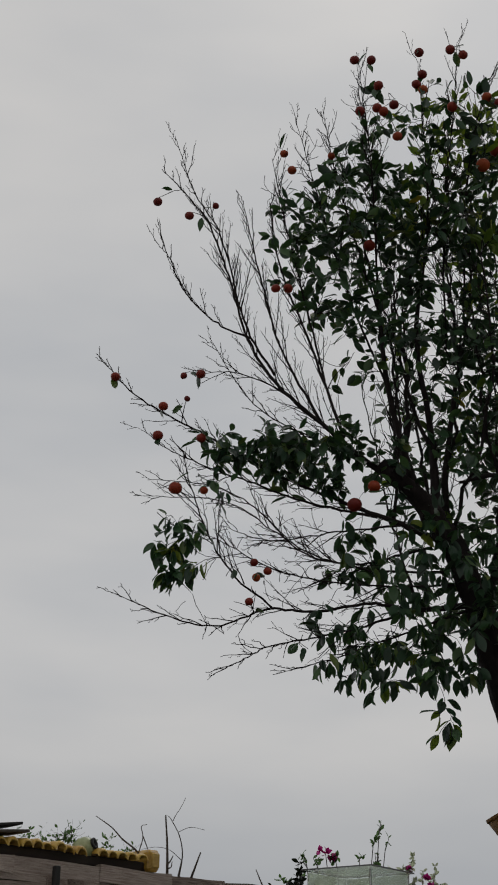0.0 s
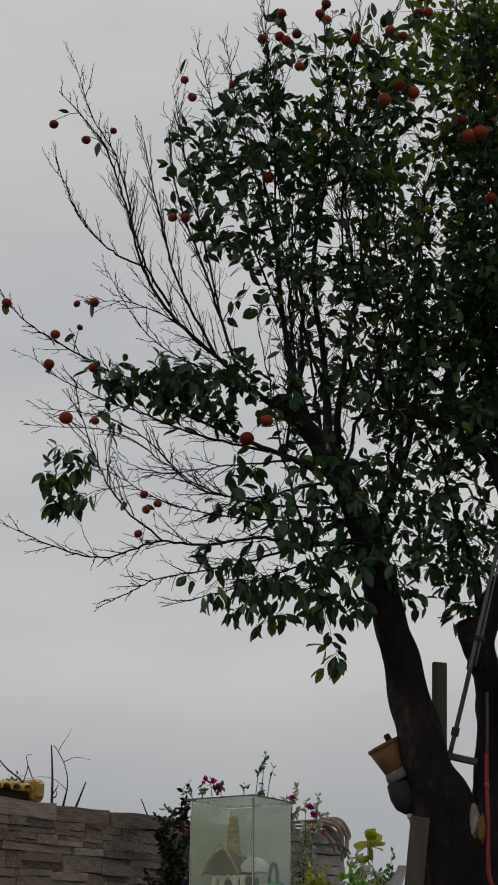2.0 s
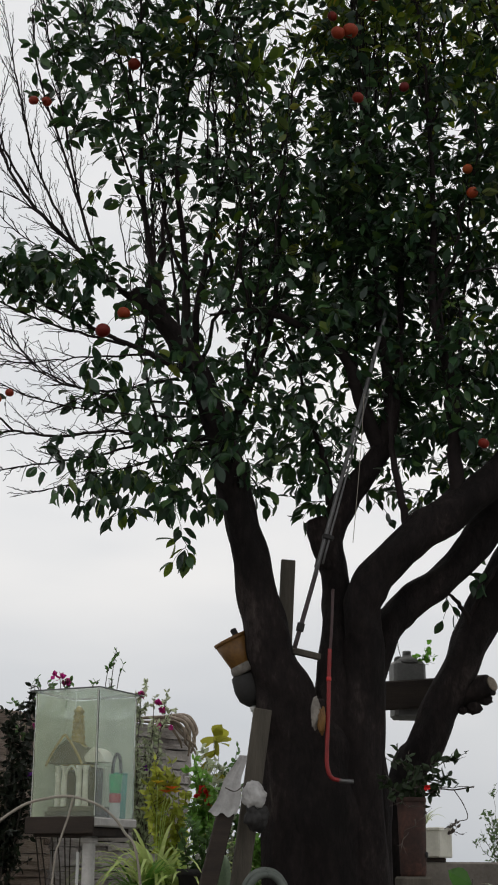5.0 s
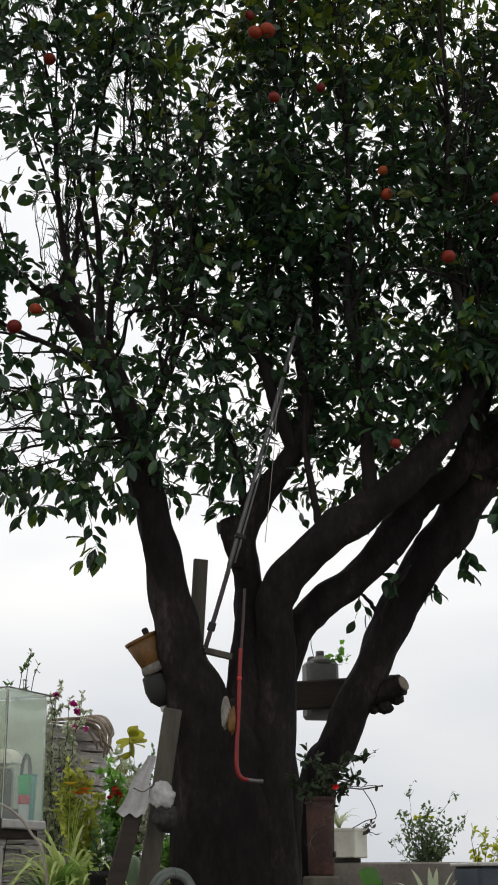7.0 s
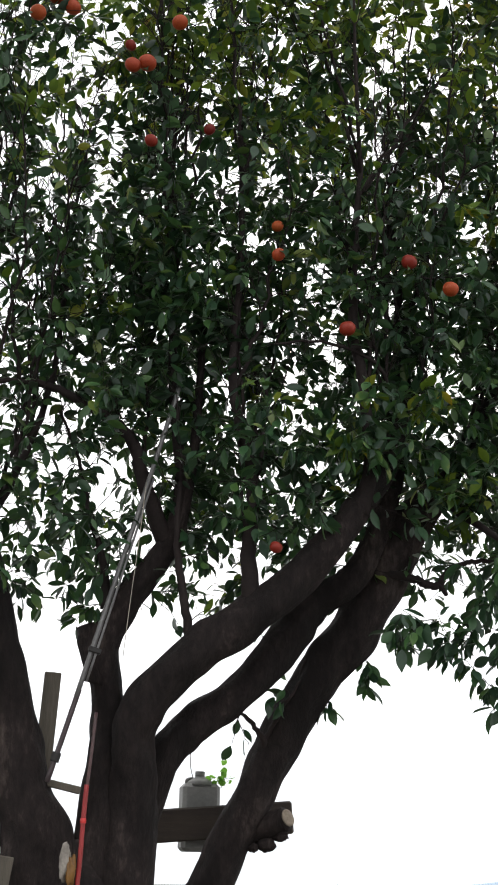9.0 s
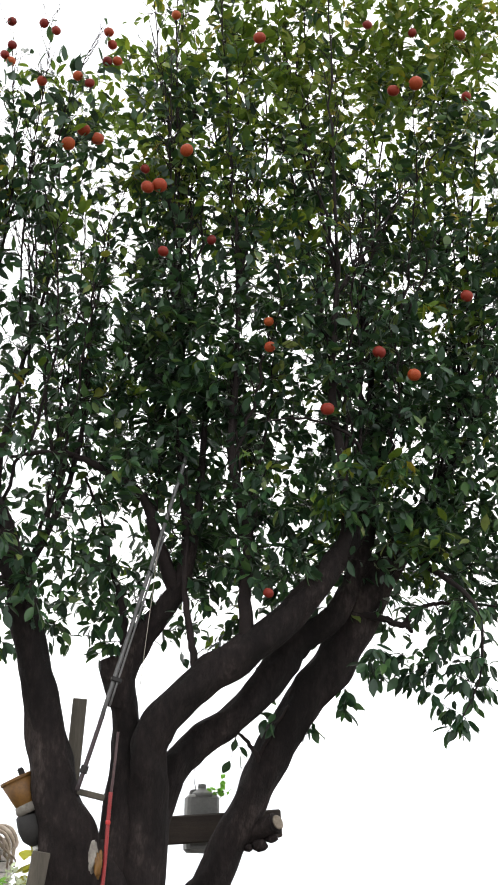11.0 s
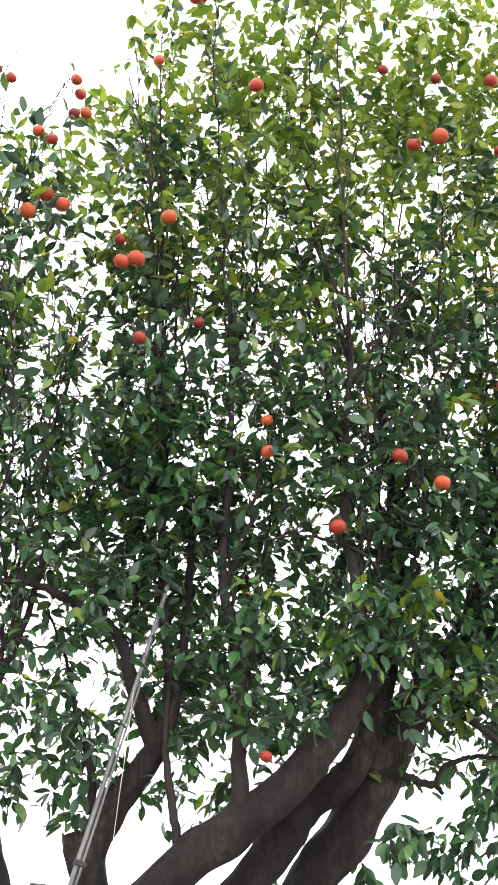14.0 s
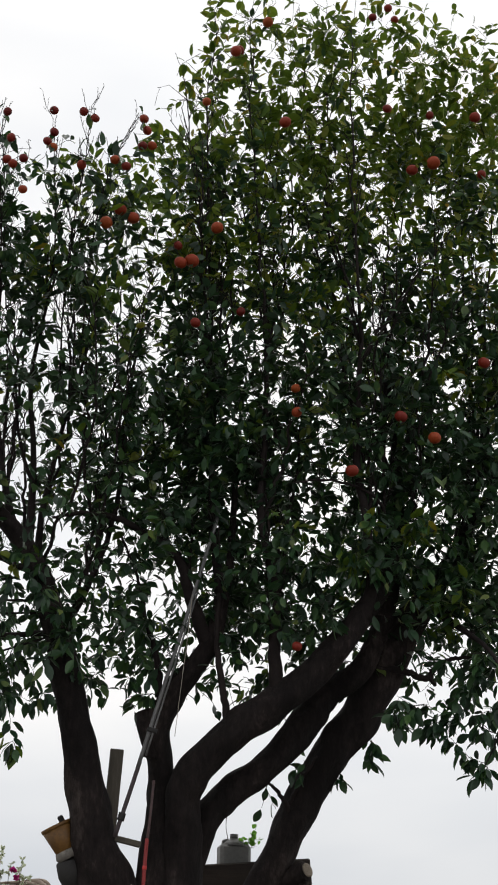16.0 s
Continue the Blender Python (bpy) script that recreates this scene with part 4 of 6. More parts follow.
green_mid = soft_mat("leaf_mid_green", (0.15, 0.29, 0.06))
green_dark = soft_mat("leaf_dark_green", (0.075, 0.14, 0.045))
green_pale = soft_mat("leaf_pale_green", (0.47, 0.60, 0.18))
green_yellow = soft_mat("leaf_yellow_green", (0.34, 0.38, 0.04))
grey_leaf = soft_mat("leaf_grey_green", (0.38, 0.44, 0.27))
magenta = soft_mat("magenta_bract", (0.35, 0.02, 0.16), 0.35)
violet = soft_mat("violet_petal", (0.18, 0.03, 0.32), 0.35)
orange_petal = soft_mat("orange_petal", (0.75, 0.13, 0.03), 0.3)
yellow_petal = soft_mat("yellow_petal", (0.75, 0.45, 0.04), 0.3)
red_petal = soft_mat("red_petal", (0.6, 0.02, 0.02), 0.3)
white_petal = soft_mat("white_petal", (0.5, 0.5, 0.46), 0.3)
dry_stem = worn("dry_stem", [(0.3, (0.04, 0.032, 0.026)), (0.7, (0.12, 0.1, 0.085))], 20.0, 120.0, 0.9, 0.3)
pale_stem = worn("pale_root_wood", [(0.3, (0.14, 0.10, 0.075)), (0.5, (0.30, 0.24, 0.19)), (0.72, (0.46, 0.40, 0.33))], 8.0, 90.0, 0.85, 0.5, stretch=(2, 2, 0.6))


def add_leaf(lv, lf, q, d, s, size, width=1.0):
    u = cross3(d, s)
    o = len(lv)
    lv.extend(q + size * (LEAF_V[:, :1] * d + LEAF_V[:, 1:2] * width * s + LEAF_V[:, 2:] * u))
    lf.extend([tuple(o + k for k in face) for face in LEAF_F])


def cross3(a, b):
    return cross(np.asarray(a, float), np.asarray(b, float))


def unit(v):
    return v / (np.linalg.norm(v) + 1e-9)


def spray(name, base, tips, label, category, leaf, size=0.03, per=14, stem_r=0.003, flowers=(), twigs=3, seed=0, width=1.1, stem_mat=None, spread=0.06, group="", leafy_from=None):
    """A plant of a few stems that end at tips, with side twigs, leaves and flowers (place, radius, material)."""
    g = np.random.default_rng(seed)
    ob = thing(name, base, label, category, group)
    b = np.array(base, float)
    tall = b[2] < 0.1 and tips[0][2] > 1
    start = leafy_from or (0.8 if tall else 0.3)
    lv, lf = [], []
    for tip in tips:
        tip = np.array(tip, float) - b
        mid = tip * (0.35, 0.35, 0.6) + g.normal(0, 0.03, 3)
        t = np.linspace(0, 1, 12)[:, None]
        line = 2 * t * (1 - t) * mid + t * t * tip + np.vstack([np.zeros((1, 3)), g.normal(0, 0.004, (11, 3))])
        part("stem", mesh_of("stem", *tube(line, np.linspace(stem_r, stem_r * 0.4, 12), 6)), stem_mat or dry_stem, ob)
        tv, tf = [], []
        for k in range(twigs):
            i = int(g.integers(9 if tall and not leafy_from else (7 if leafy_from else 4), 12))
            way = unit(unit(line[i] - line[i - 1]) + g.normal(0, 0.6, 3))
            ln = g.uniform(0.5, 1.4) * spread
            tl = np.array([line[i] + way * ln * w + np.array((0, 0, 0.15 * ln * w * w)) for w in np.linspace(0, 1, 5)])
            v, f = tube(tl, np.linspace(stem_r * 0.5, stem_r * 0.25, 5), 4)
            o = len(tv)
            tv.extend(v)
            tf.extend([tuple(o + q for q in face) for face in f])
            line = np.vstack([line, tl[1:]])
        if tv:
            part("side_twig", mesh_of("side_twig", tv, tf), stem_mat or dry_stem, ob, kind="stuff")
        high = [q for q in line if q[2] > tip[2] * start]
        for k in range(per):
            q = high[int(g.integers(0, len(high)))]
            d = unit(g.normal(0, 1, 3) + (0, 0, 0.2))
            s = unit(cross3(d, g.normal(0, 1, 3)))
            add_leaf(lv, lf, q, d, s, size * g.uniform(0.6, 1.25), width)
    if lv:
        part("foliage", mesh_of("foliage", lv, lf, False), leaf, ob, kind="stuff")
    for place, r, mat in flowers:
        fv, ff = [], []
        c = np.array(place, float) - b
        for k in range(9):
            d = unit(g.normal(0, 1, 3) + (0, -0.3, 0.3))
            s = unit(cross3(d, g.normal(0, 1, 3)))
            add_leaf(fv, ff, c, d, s, r * g.uniform(0.8, 1.2), 1.9)
        part("flower", mesh_of("flower", fv, ff, False), mat, ob)
    return ob


def tuft(name, base, n, length, label, category, mat, seed=0, width=0.012, droop=0.6, flowers=()):
    """A clump of long arching blades."""
    g = np.random.default_rng(seed)
    ob = thing(name, base, label, category)
    for k in range(n):
        az = g.uniform(0, 6.28)
        ln = length * g.uniform(0.65, 1.1)
        lean = g.uniform(0.15, 0.6)
        out = np.array((math.cos(az), math.sin(az), 0))
        side = np.array((-math.sin(az), math.cos(az), 0))
        bv, bf = [], []
        for i in range(9):
            w = i / 8
            q = out * ln * (lean * w + 0.35 * droop * w * w) + np.array((0, 0, ln * (w - droop * lean * 1.4 * w ** 3)))
            half = width * (1 - w ** 2) ** 0.7 + 0.0008
            bv += [q - side * half, q + np.array((0, 0, -0.25 * half)), q + side * half]
        for i in range(8):
            for j in range(2):
                a = 3 * i + j
                bf.append((a, a + 1, a + 4, a + 3))
        part("blade", mesh_of("blade", bv, bf), mat, ob)
    b = np.array(base, float)
    for place, r, mat2 in flowers:
        fv, ff = [], []
        c = np.array(place, float) - b
        line = np.array([c * (0.7 * w ** 1.5, 0.7 * w ** 1.5, w) * (1, 1, 1) + (0, 0, 0) for w in np.linspace(0, 1, 8)])
        line[-1] = c
        part("flower_stalk", mesh_of("flower_stalk", *tube(line, np.full(8, 0.0025), 5)), mat, ob)
        for k in range(7):
            az = 6.28 * k / 7
            d = unit(np.array((math.cos(az), math.sin(az), 0.5)))
            add_leaf(fv, ff, c, d, unit(cross3((0, 0, 1.0), d)), r, 1.2)
        part("flower", mesh_of("flower", fv, ff, False), mat2, ob)
    return ob


# ---- materials of the things ----

def dusty_glass(name, least, most, dust=(0.66, 0.74, 0.66), through=0.0):
    """Old pane: clear, faintly green, with a film of dust that may let some light through."""
    def build(nt, nodes, links, bsdf):
        bsdf.inputs["Base Color"].default_value = (0.90, 0.96, 0.92, 1)
        bsdf.inputs["Transmission Weight"].default_value = 1.0
        bsdf.inputs["Roughness"].default_value = 0.04
        bsdf.inputs["IOR"].default_value = 1.35
        film = nodes.new("ShaderNodeBsdfDiffuse")
        film.inputs["Color"].default_value = (*dust, 1)
        haze = nodes.new("ShaderNodeBsdfTranslucent")
        haze.inputs["Color"].default_value = (*dust, 1)
        coat = nodes.new("ShaderNodeMixShader")
        coat.inputs[0].default_value = through
        links.new(film.outputs[0], coat.inputs[1])
        links.new(haze.outputs[0], coat.inputs[2])
        n = noise_node(nodes, links, 4.0, 7.0, 0.7)
        lev = nodes.new("ShaderNodeMapRange")
        lev.inputs["From Min"].default_value, lev.inputs["From Max"].default_value = 0.3, 0.75
        lev.inputs["To Min"].default_value, lev.inputs["To Max"].default_value = least, most
        links.new(n.outputs["Fac"], lev.inputs["Value"])
        mixed = nodes.new("ShaderNodeMixShader")
        links.new(lev.outputs[0], mixed.inputs[0])
        links.new(bsdf.outputs[0], mixed.inputs[1])
        links.new(coat.outputs[0], mixed.inputs[2])
        links.new(mixed.outputs[0], nodes["Material Output"].inputs["Surface"])
    return material(name, build)


glass_dusty = dusty_glass("dusty_glass", 0.02, 0.14)
# Front pane: a thin olive-tinted film over clear glass.
glass_olive = dusty_glass("olive_film_glass", 0.03, 0.22, (0.52, 0.55, 0.38), 0.2)
glass_milky = dusty_glass("frosted_glass", 0.35, 0.9, (0.46, 0.50, 0.40), 0.6)
aqua_plastic = dusty_glass("aqua_clear_plastic", 0.45, 0.6, (0.16, 0.58, 0.50), 0.6)
white_paint = worn("weathered_white_paint", [(0.3, (0.38, 0.37, 0.34)), (0.55, (0.62, 0.61, 0.58)), (0.75, (0.72, 0.71, 0.68))], 8.0, 60.0, 0.6, 0.2)
cream_paint = worn("cream_glaze", [(0.3, (0.55, 0.53, 0.45)), (0.55, (0.76, 0.74, 0.64)), (0.75, (0.84, 0.82, 0.72))], 6.0, 60.0, 0.5, 0.15)
grey_metal = worn("dull_grey_metal", [(0.3, (0.08, 0.08, 0.08)), (0.7, (0.2, 0.2, 0.2))], 10.0, 90.0, 0.5, 0.1, metallic=0.4)
gold = worn("aged_gold_paint", [(0.3, (0.16, 0.11, 0.035)), (0.55, (0.42, 0.31, 0.12)), (0.75, (0.6, 0.48, 0.24))], 20.0, 140.0, 0.5, 0.2)
plaster = worn("model_plaster", [(0.3, (0.5, 0.46, 0.35)), (0.6, (0.86, 0.83, 0.75))], 14.0, 120.0, 0.8, 0.2)
roof_brown = worn("model_roof", [(0.3, (0.05, 0.042, 0.025)), (0.7, (0.14, 0.115, 0.07))], 14.0, 120.0, 0.8, 0.2)
green_plastic = worn("green_plastic", [(0.3, (0.02, 0.42, 0.12)), (0.7, (0.06, 0.62, 0.25))], 6.0, 60.0, 0.35, 0.0)
red_plastic = worn("red_plastic", [(0.3, (0.45, 0.02, 0.02)), (0.7, (0.62, 0.045, 0.04))], 6.0, 60.0, 0.4, 0.0)
white_plastic = worn("white_plastic", [(0.3, (0.55, 0.56, 0.55)), (0.7, (0.78, 0.78, 0.76))], 6.0, 60.0, 0.4, 0.05)
black_plastic = worn("black_plastic", [(0.3, (0.008, 0.008, 0.008)), (0.7, (0.028, 0.026, 0.025))], 8.0, 60.0, 0.75, 0.1)
ochre_plastic = worn("ochre_plastic", [(0.3, (0.075, 0.032, 0.006)), (0.55, (0.16, 0.073, 0.010)), (0.75, (0.22, 0.115, 0.018))], 9.0, 70.0, 0.55, 0.1)
grey_plastic = worn("grey_plastic", [(0.3, (0.13, 0.13, 0.125)), (0.7, (0.26, 0.26, 0.25))], 7.0, 80.0, 0.6, 0.2)
yellow_glaze = worn("yellow_glaze", [(0.28, (0.18, 0.09, 0.025)), (0.45, (0.46, 0.27, 0.04)), (0.6, (0.62, 0.42, 0.09)), (0.74, (0.70, 0.56, 0.26))], 7.0, 70.0, 0.35, 0.4, by_object=0.2)
celadon = worn("pale_green_glaze", [(0.3, (0.22, 0.26, 0.12)), (0.7, (0.48, 0.52, 0.28))], 7.0, 70.0, 0.3, 0.2)
brown_board = worn("brown_board", [(0.3, (0.016, 0.012, 0.01)), (0.7, (0.055, 0.04, 0.03))], 6.0, 80.0, 0.85, 0.4, stretch=(0.4, 3, 3))
old_board = worn("grey_weathered_board", [(0.3, (0.038, 0.033, 0.027)), (0.7, (0.13, 0.115, 0.09))], 5.0, 70.0, 0.9, 0.5, stretch=(3, 3, 0.3))
terracotta = worn("mossy_terracotta", [(0.28, (0.012, 0.008, 0.007)), (0.5, (0.042, 0.019, 0.014)), (0.75, (0.12, 0.048, 0.032))], 9.0, 70.0, 0.9, 0.4)
cut_wood = worn("pale_cut_wood", [(0.3, (0.09, 0.07, 0.05)), (0.5, (0.20, 0.165, 0.125)), (0.7, (0.30, 0.25, 0.20))], 30.0, 120.0, 0.85, 0.4)
hose_mat = worn("grey_green_hose", [(0.3, (0.07, 0.085, 0.075)), (0.7, (0.15, 0.17, 0.15))], 10.0, 60.0, 0.5, 0.1)
rod_mat = worn("pale_bent_rod", [(0.3, (0.24, 0.21, 0.17)), (0.7, (0.46, 0.42, 0.36))], 15.0, 90.0, 0.6, 0.2)
faded_cloth = worn("faded_cloth", [(0.3, (0.10, 0.09, 0.08)), (0.7, (0.27, 0.25, 0.22))], 20.0, 120.0, 0.95, 0.5)
sheet_mat = worn("grey_white_sheet", [(0.3, (0.24, 0.235, 0.23)), (0.7, (0.58, 0.57, 0.56))], 7.0, 70.0, 0.55, 0.3)
blue_tank = worn("dark_blue_tank", [(0.3, (0.03, 0.045, 0.06)), (0.7, (0.08, 0.10, 0.125))], 4.0, 50.0, 0.5, 0.1)
soil = worn("soil", [(0.3, (0.02, 0.015, 0.012)), (0.7, (0.07, 0.055, 0.04))], 10.0, 60.0, 1.0, 0.6)

# ---- the garden wall ----
wall_a = stone_wall("wall_back", (-2.3, 5.85), (0.45, 8.60), 2.36, slate, 5, "dark grey garden wall of thin stacked slate stones")
wall_b = stone_wall("wall_end", (0.47, 8.66), (1.37, 9.06), 2.36, pale_slate, 8, "short pale grey stone wall end draped in vines")
wall_c = tagged(part("wall_parapet", block((5.2, 0.22, 1.52), 0.012, (3.98, 8.72, 0.76)), cement_grey), "low stained brown concrete parapet wall", "wall", kind="structure")
bed = tagged(part("planting_bed", block((1.3, 0.95, 1.25), 0.02, (1.45, 7.85, 0.625)), cement_grey), "raised concrete planting bed beside the stone wall", "planting bed", kind="structure")
part("soil_top", block((1.2, 0.85, 0.05), 0.01, (1.45, 7.85, 1.252)), soil, bed)

WALL_TURN = radians(45)


def on_wall(s, off=0.0, z=2.36):
    """A place on the long wall's top: s metres along from its left end, off towards the back."""
    c = math.sqrt(0.5)
    return Vector((-2.3 + (s - off) * c, 5.85 + (s + off) * c, z))


# Yellow glazed roof tiles along the wall's left end.
tiles = thing("tile_coping", on_wall(0.3), "row of yellow glazed roof tiles on a brown board", "roof tiles")
tiles.rotation_euler = (0, 0, WALL_TURN)
part("under_board", block((2.35, 0.16, 0.05), 0.006, (1.1, 0.08, 0.027)), brown_board, tiles, "dark brown board")
bm = bmesh.new()
arcs = [[], []]
for k in range(9):
    a = math.pi * k / 8
    for which, r in ((0, 0.052), (1, 0.040)):
        arcs[which].append([bm.verts.new((r * math.cos(a), y, r * math.sin(a) * 0.75 + dz)) for y, dz in ((-0.065, -0.012), (-0.055, 0.0), (0.2, 0.02))])
for k in range(8):
    for j in range(2):
        bm.faces.new((arcs[0][k][j], arcs[0][k][j + 1], arcs[0][k + 1][j + 1], arcs[0][k + 1][j]))
        bm.faces.new((arcs[1][k][j], arcs[1][k + 1][j], arcs[1][k + 1][j + 1], arcs[1][k][j + 1]))
    bm.faces.new((arcs[0][k][0], arcs[0][k + 1][0], arcs[1][k + 1][0], arcs[1][k][0]))
for face in bm.faces:
    face.smooth = True
tile_mesh = bpy.data.meshes.new("roof_tile")
bm.to_mesh(tile_mesh)
bm.free()
pick = random.Random(4)
for k in range(31):
    if k == 25:
        continue
    ob = part("roof_tile", tile_mesh, yellow_glaze, tiles)
    ob.matrix_basis = Matrix.LocRotScale((0.02 + 0.0705 * k, pick.uniform(-0.014, 0.014), 0.052 + pick.uniform(-0.008, 0.008)), Euler((pick.uniform(-0.05, 0.05), pick.uniform(-0.12, 0.12), pick.uniform(-0.05, 0.05))), (0.70, 1, pick.uniform(0.7, 1.0)))
end_block = part("end_tile", block((0.085, 0.2, 0.115), 0.016, (2.235, 0.06, 0.06)), yellow_glaze, tiles, "square yellow end tile")
part("end_panel", block((0.055, 0.012, 0.075), 0.004, (2.235, -0.045, 0.06)), yellow_glaze, end_block)

jar = thing("glazed_jar", on_wall(2.1, 0.03, 2.45), "pale green glazed jar lying among the roof tiles", "jar")
lie = Matrix.Rotation(radians(70), 3, "Y") @ Matrix.Rotation(radians(20), 3, "X")
part("body", lathe([(0.022, -0.06), (0.042, -0.05), (0.055, -0.015), (0.052, 0.02), (0.036, 0.046), (0.026, 0.053)], 22, turn=lie), celadon, jar)
part("mouth", lathe([(0.026, 0.053), (0.030, 0.06), (0.030, 0.067), (0.019, 0.068), (0.017, 0.045)], 18, turn=lie), black_plastic, jar, "dark open mouth")
slab = thing("roof_slab", on_wall(1.5, 0.06, 2.475), "dark flat roofing slab lying on the roof tiles", "slab")
part("upper_sheet", block((0.3, 0.2, 0.014), 0.003, (0, 0, 0.02), Matrix.Rotation(0.7, 3, "Z") @ Matrix.Rotation(-0.14, 3, "Y")), black_plastic, slab)
part("lower_sheet", block((0.34, 0.2, 0.014), 0.003, (0.02, 0, -0.01), Matrix.Rotation(0.75, 3, "Z") @ Matrix.Rotation(-0.10, 3, "Y")), old_board, slab)

for k, (s, n, hgt) in enumerate(((2.0, 6, 0.11), (2.07, 5, 0.12), (1.8, 3, 0.07), (2.28, 4, 0.08), (2.45, 4, 0.07), (1.65, 3, 0.06), (1.2, 3, 0.06))):
    b = on_wall(s, 0.09, 2.42)
    tips = [b + Vector((random.Random(k * 9 + i).uniform(-0.09, 0.09), 0.03, hgt * random.Random(k * 7 + i).uniform(0.6, 1.2))) for i in range(n)]
    spray("wall_weed", b, tips, "small green weed growing between yellow roof tiles", "weed", green_dark, 0.024, 12, 0.0015, seed=60 + k, group="weeds on the wall")


def stalk(base, lines, label, seed=0, r=0.006):
    """A dead plant: thin bare stems."""
    ob = thing("dead_stalk", base, label, "dead plant", "dead stalks on the wall")
    for k, pts in enumerate(lines):
        rel = [tuple(np.array(p) - np.array(base)) for p in pts]
        n = len(rel)
        part("stem", tube_mesh("stem", [(*p, r * (1 - 0.75 * i / n) * (0.55 if k else 1)) for i, p in enumerate(rel)], r, 6), dry_stem, ob)
    return ob


stalk((-0.42, 7.80, 2.37), [[(-0.42, 7.8, 2.37), (-0.425, 7.8, 2.52), (-0.44, 7.8, 2.69)], [(-0.42, 7.8, 2.42), (-0.40, 7.8, 2.45), (-0.39, 7.79, 2.47)], [(-0.42, 7.8, 2.4), (-0.40, 7.8, 2.41), (-0.395, 7.8, 2.44)]], "dead black upright stalk on the stone wall", r=0.008)
stalk((-0.355, 7.82, 2.36), [[(-0.355, 7.82, 2.36), (-0.34, 7.82, 2.48), (-0.36, 7.82, 2.58), (-0.41, 7.82, 2.67), (-0.43, 7.82, 2.69)], [(-0.40, 7.82, 2.66), (-0.38, 7.82, 2.70), (-0.36, 7.82, 2.73), (-0.33, 7.82, 2.79)], [(-0.345, 7.82, 2.45), (-0.41, 7.8, 2.5), (-0.48, 7.76, 2.51), (-0.56, 7.7, 2.49)], [(-0.37, 7.82, 2.60), (-0.3, 7.84, 2.63), (-0.22, 7.86, 2.62)]], "dry curling brown plant stem on the stone wall", r=0.004)
stalk((-0.29, 7.87, 2.36), [[(-0.29, 7.87, 2.36), (-0.265, 7.87, 2.43), (-0.24, 7.87, 2.50)]], "short dry broken stalk on the stone wall", r=0.007)
stalk((-0.36, 7.8, 2.36), [[(-0.36, 7.8, 2.36), (-0.35, 7.8, 2.41), (-0.34, 7.8, 2.46)]], "short dry thin stalk on the stone wall", r=0.004)
stalk((-0.57, 7.62, 2.43), [[(-0.57, 7.62, 2.43), (-0.58, 7.62, 2.47), (-0.66, 7.6, 2.53), (-0.72, 7.6, 2.59), (-0.81, 7.6, 2.65)], [(-0.57, 7.62, 2.46), (-0.55, 7.62, 2.54), (-0.56, 7.62, 2.60), (-0.53, 7.62, 2.61)], [(-0.55, 7.62, 2.55), (-0.52, 7.62, 2.48), (-0.51, 7.64, 2.44)]], "dead leaning dark stem among the roof tiles", r=0.006)
stalk((0.12, 8.30, 2.36), [[(0.12, 8.30, 2.36), (0.10, 8.30, 2.40), (0.075, 8.30, 2.46)]], "short dead twig on the stone wall", r=0.005)

stake = thing("dark_stake", (-0.939, 7.098, 0.0), "thin dark wooden stake standing against the stone wall", "stake")
part("shaft", block((0.034, 0.03, 2.326), 0.004, (0, 0, 1.1632), Matrix.Rotation(0.78, 3, "Z")), black_plastic, stake)
part("band", block((0.038, 0.034, 0.02), 0.003, (0, 0, 2.206), Matrix.Rotation(0.78, 3, "Z")), brown_board, stake)
spray("wall_flower", (-0.179, 6.900, 0.0), [(-0.209, 6.900, 1.629), (-0.109, 6.900, 1.659), (-0.309, 6.900, 1.609), (-0.159, 6.850, 1.549), (-0.259, 6.850, 1.509)], "low leafy plant with small pale pink flowers by the wall", "flower", green_dark, 0.035, 40, 0.004, [((-0.109, 6.860, 1.669), 0.022, white_petal), ((-0.249, 6.860, 1.639), 0.022, white_petal), ((-0.309, 6.850, 1.599), 0.02, orange_petal)], 6, 61)

# ---- the glass shrine ----
SIDE, TURN_S = 0.344, radians(-36.6)
shrine = thing("glass_shrine", (0.5367, 6.6032, -0.01), "greenish dusty glass shrine case on a white post", "shrine")
shrine.rotation_euler = (0, 0, TURN_S)
H = SIDE / 2
part("base_board", block((SIDE + 0.025, SIDE + 0.025, 0.04), 0.006, (0, 0, 1.6775)), white_paint, shrine, "weathered white base board")
part("front_board", block((SIDE + 0.022, 0.012, 0.075), 0.003, (0, -SIDE / 2 - 0.0185, 1.664)), brown_board, shrine, "dark brown front board")
part("under_frame", block((SIDE - 0.03, SIDE - 0.03, 0.04), 0.004, (0, 0, 1.636)), brown_board, shrine)
post = part("post", block((0.048, 0.048, 1.616), 0.008, (0.095, -0.085, 0.808)), white_paint, shrine, "square white post")
part("post_groove", block((0.014, 0.01, 1.5), 0.003, (0.055, -0.112, 0.80)), white_plastic, post)
part("post_collar", block((0.062, 0.062, 0.03), 0.006, (0.095, -0.085, 1.601)), white_paint, post)
for nm, size, at in (("glass_pane", (SIDE - 0.012, 0.005, 0.56), (0, -H + 0.0025, 1.98)), ("glass_pane", (SIDE - 0.012, 0.005, 0.56), (0, H - 0.0025, 1.98)), ("glass_pane", (0.005, SIDE - 0.022, 0.56), (-H + 0.0025, 0, 1.98)), ("glass_pane", (0.005, SIDE - 0.022, 0.56), (H - 0.0025, 0, 1.98))):
    pane = part(nm, block(size, 0, at), glass_milky if at[1] > 0.1 or at[0] < -0.1 else (glass_olive if at[1] < -0.1 else glass_dusty), shrine)
    pane.visible_shadow = False
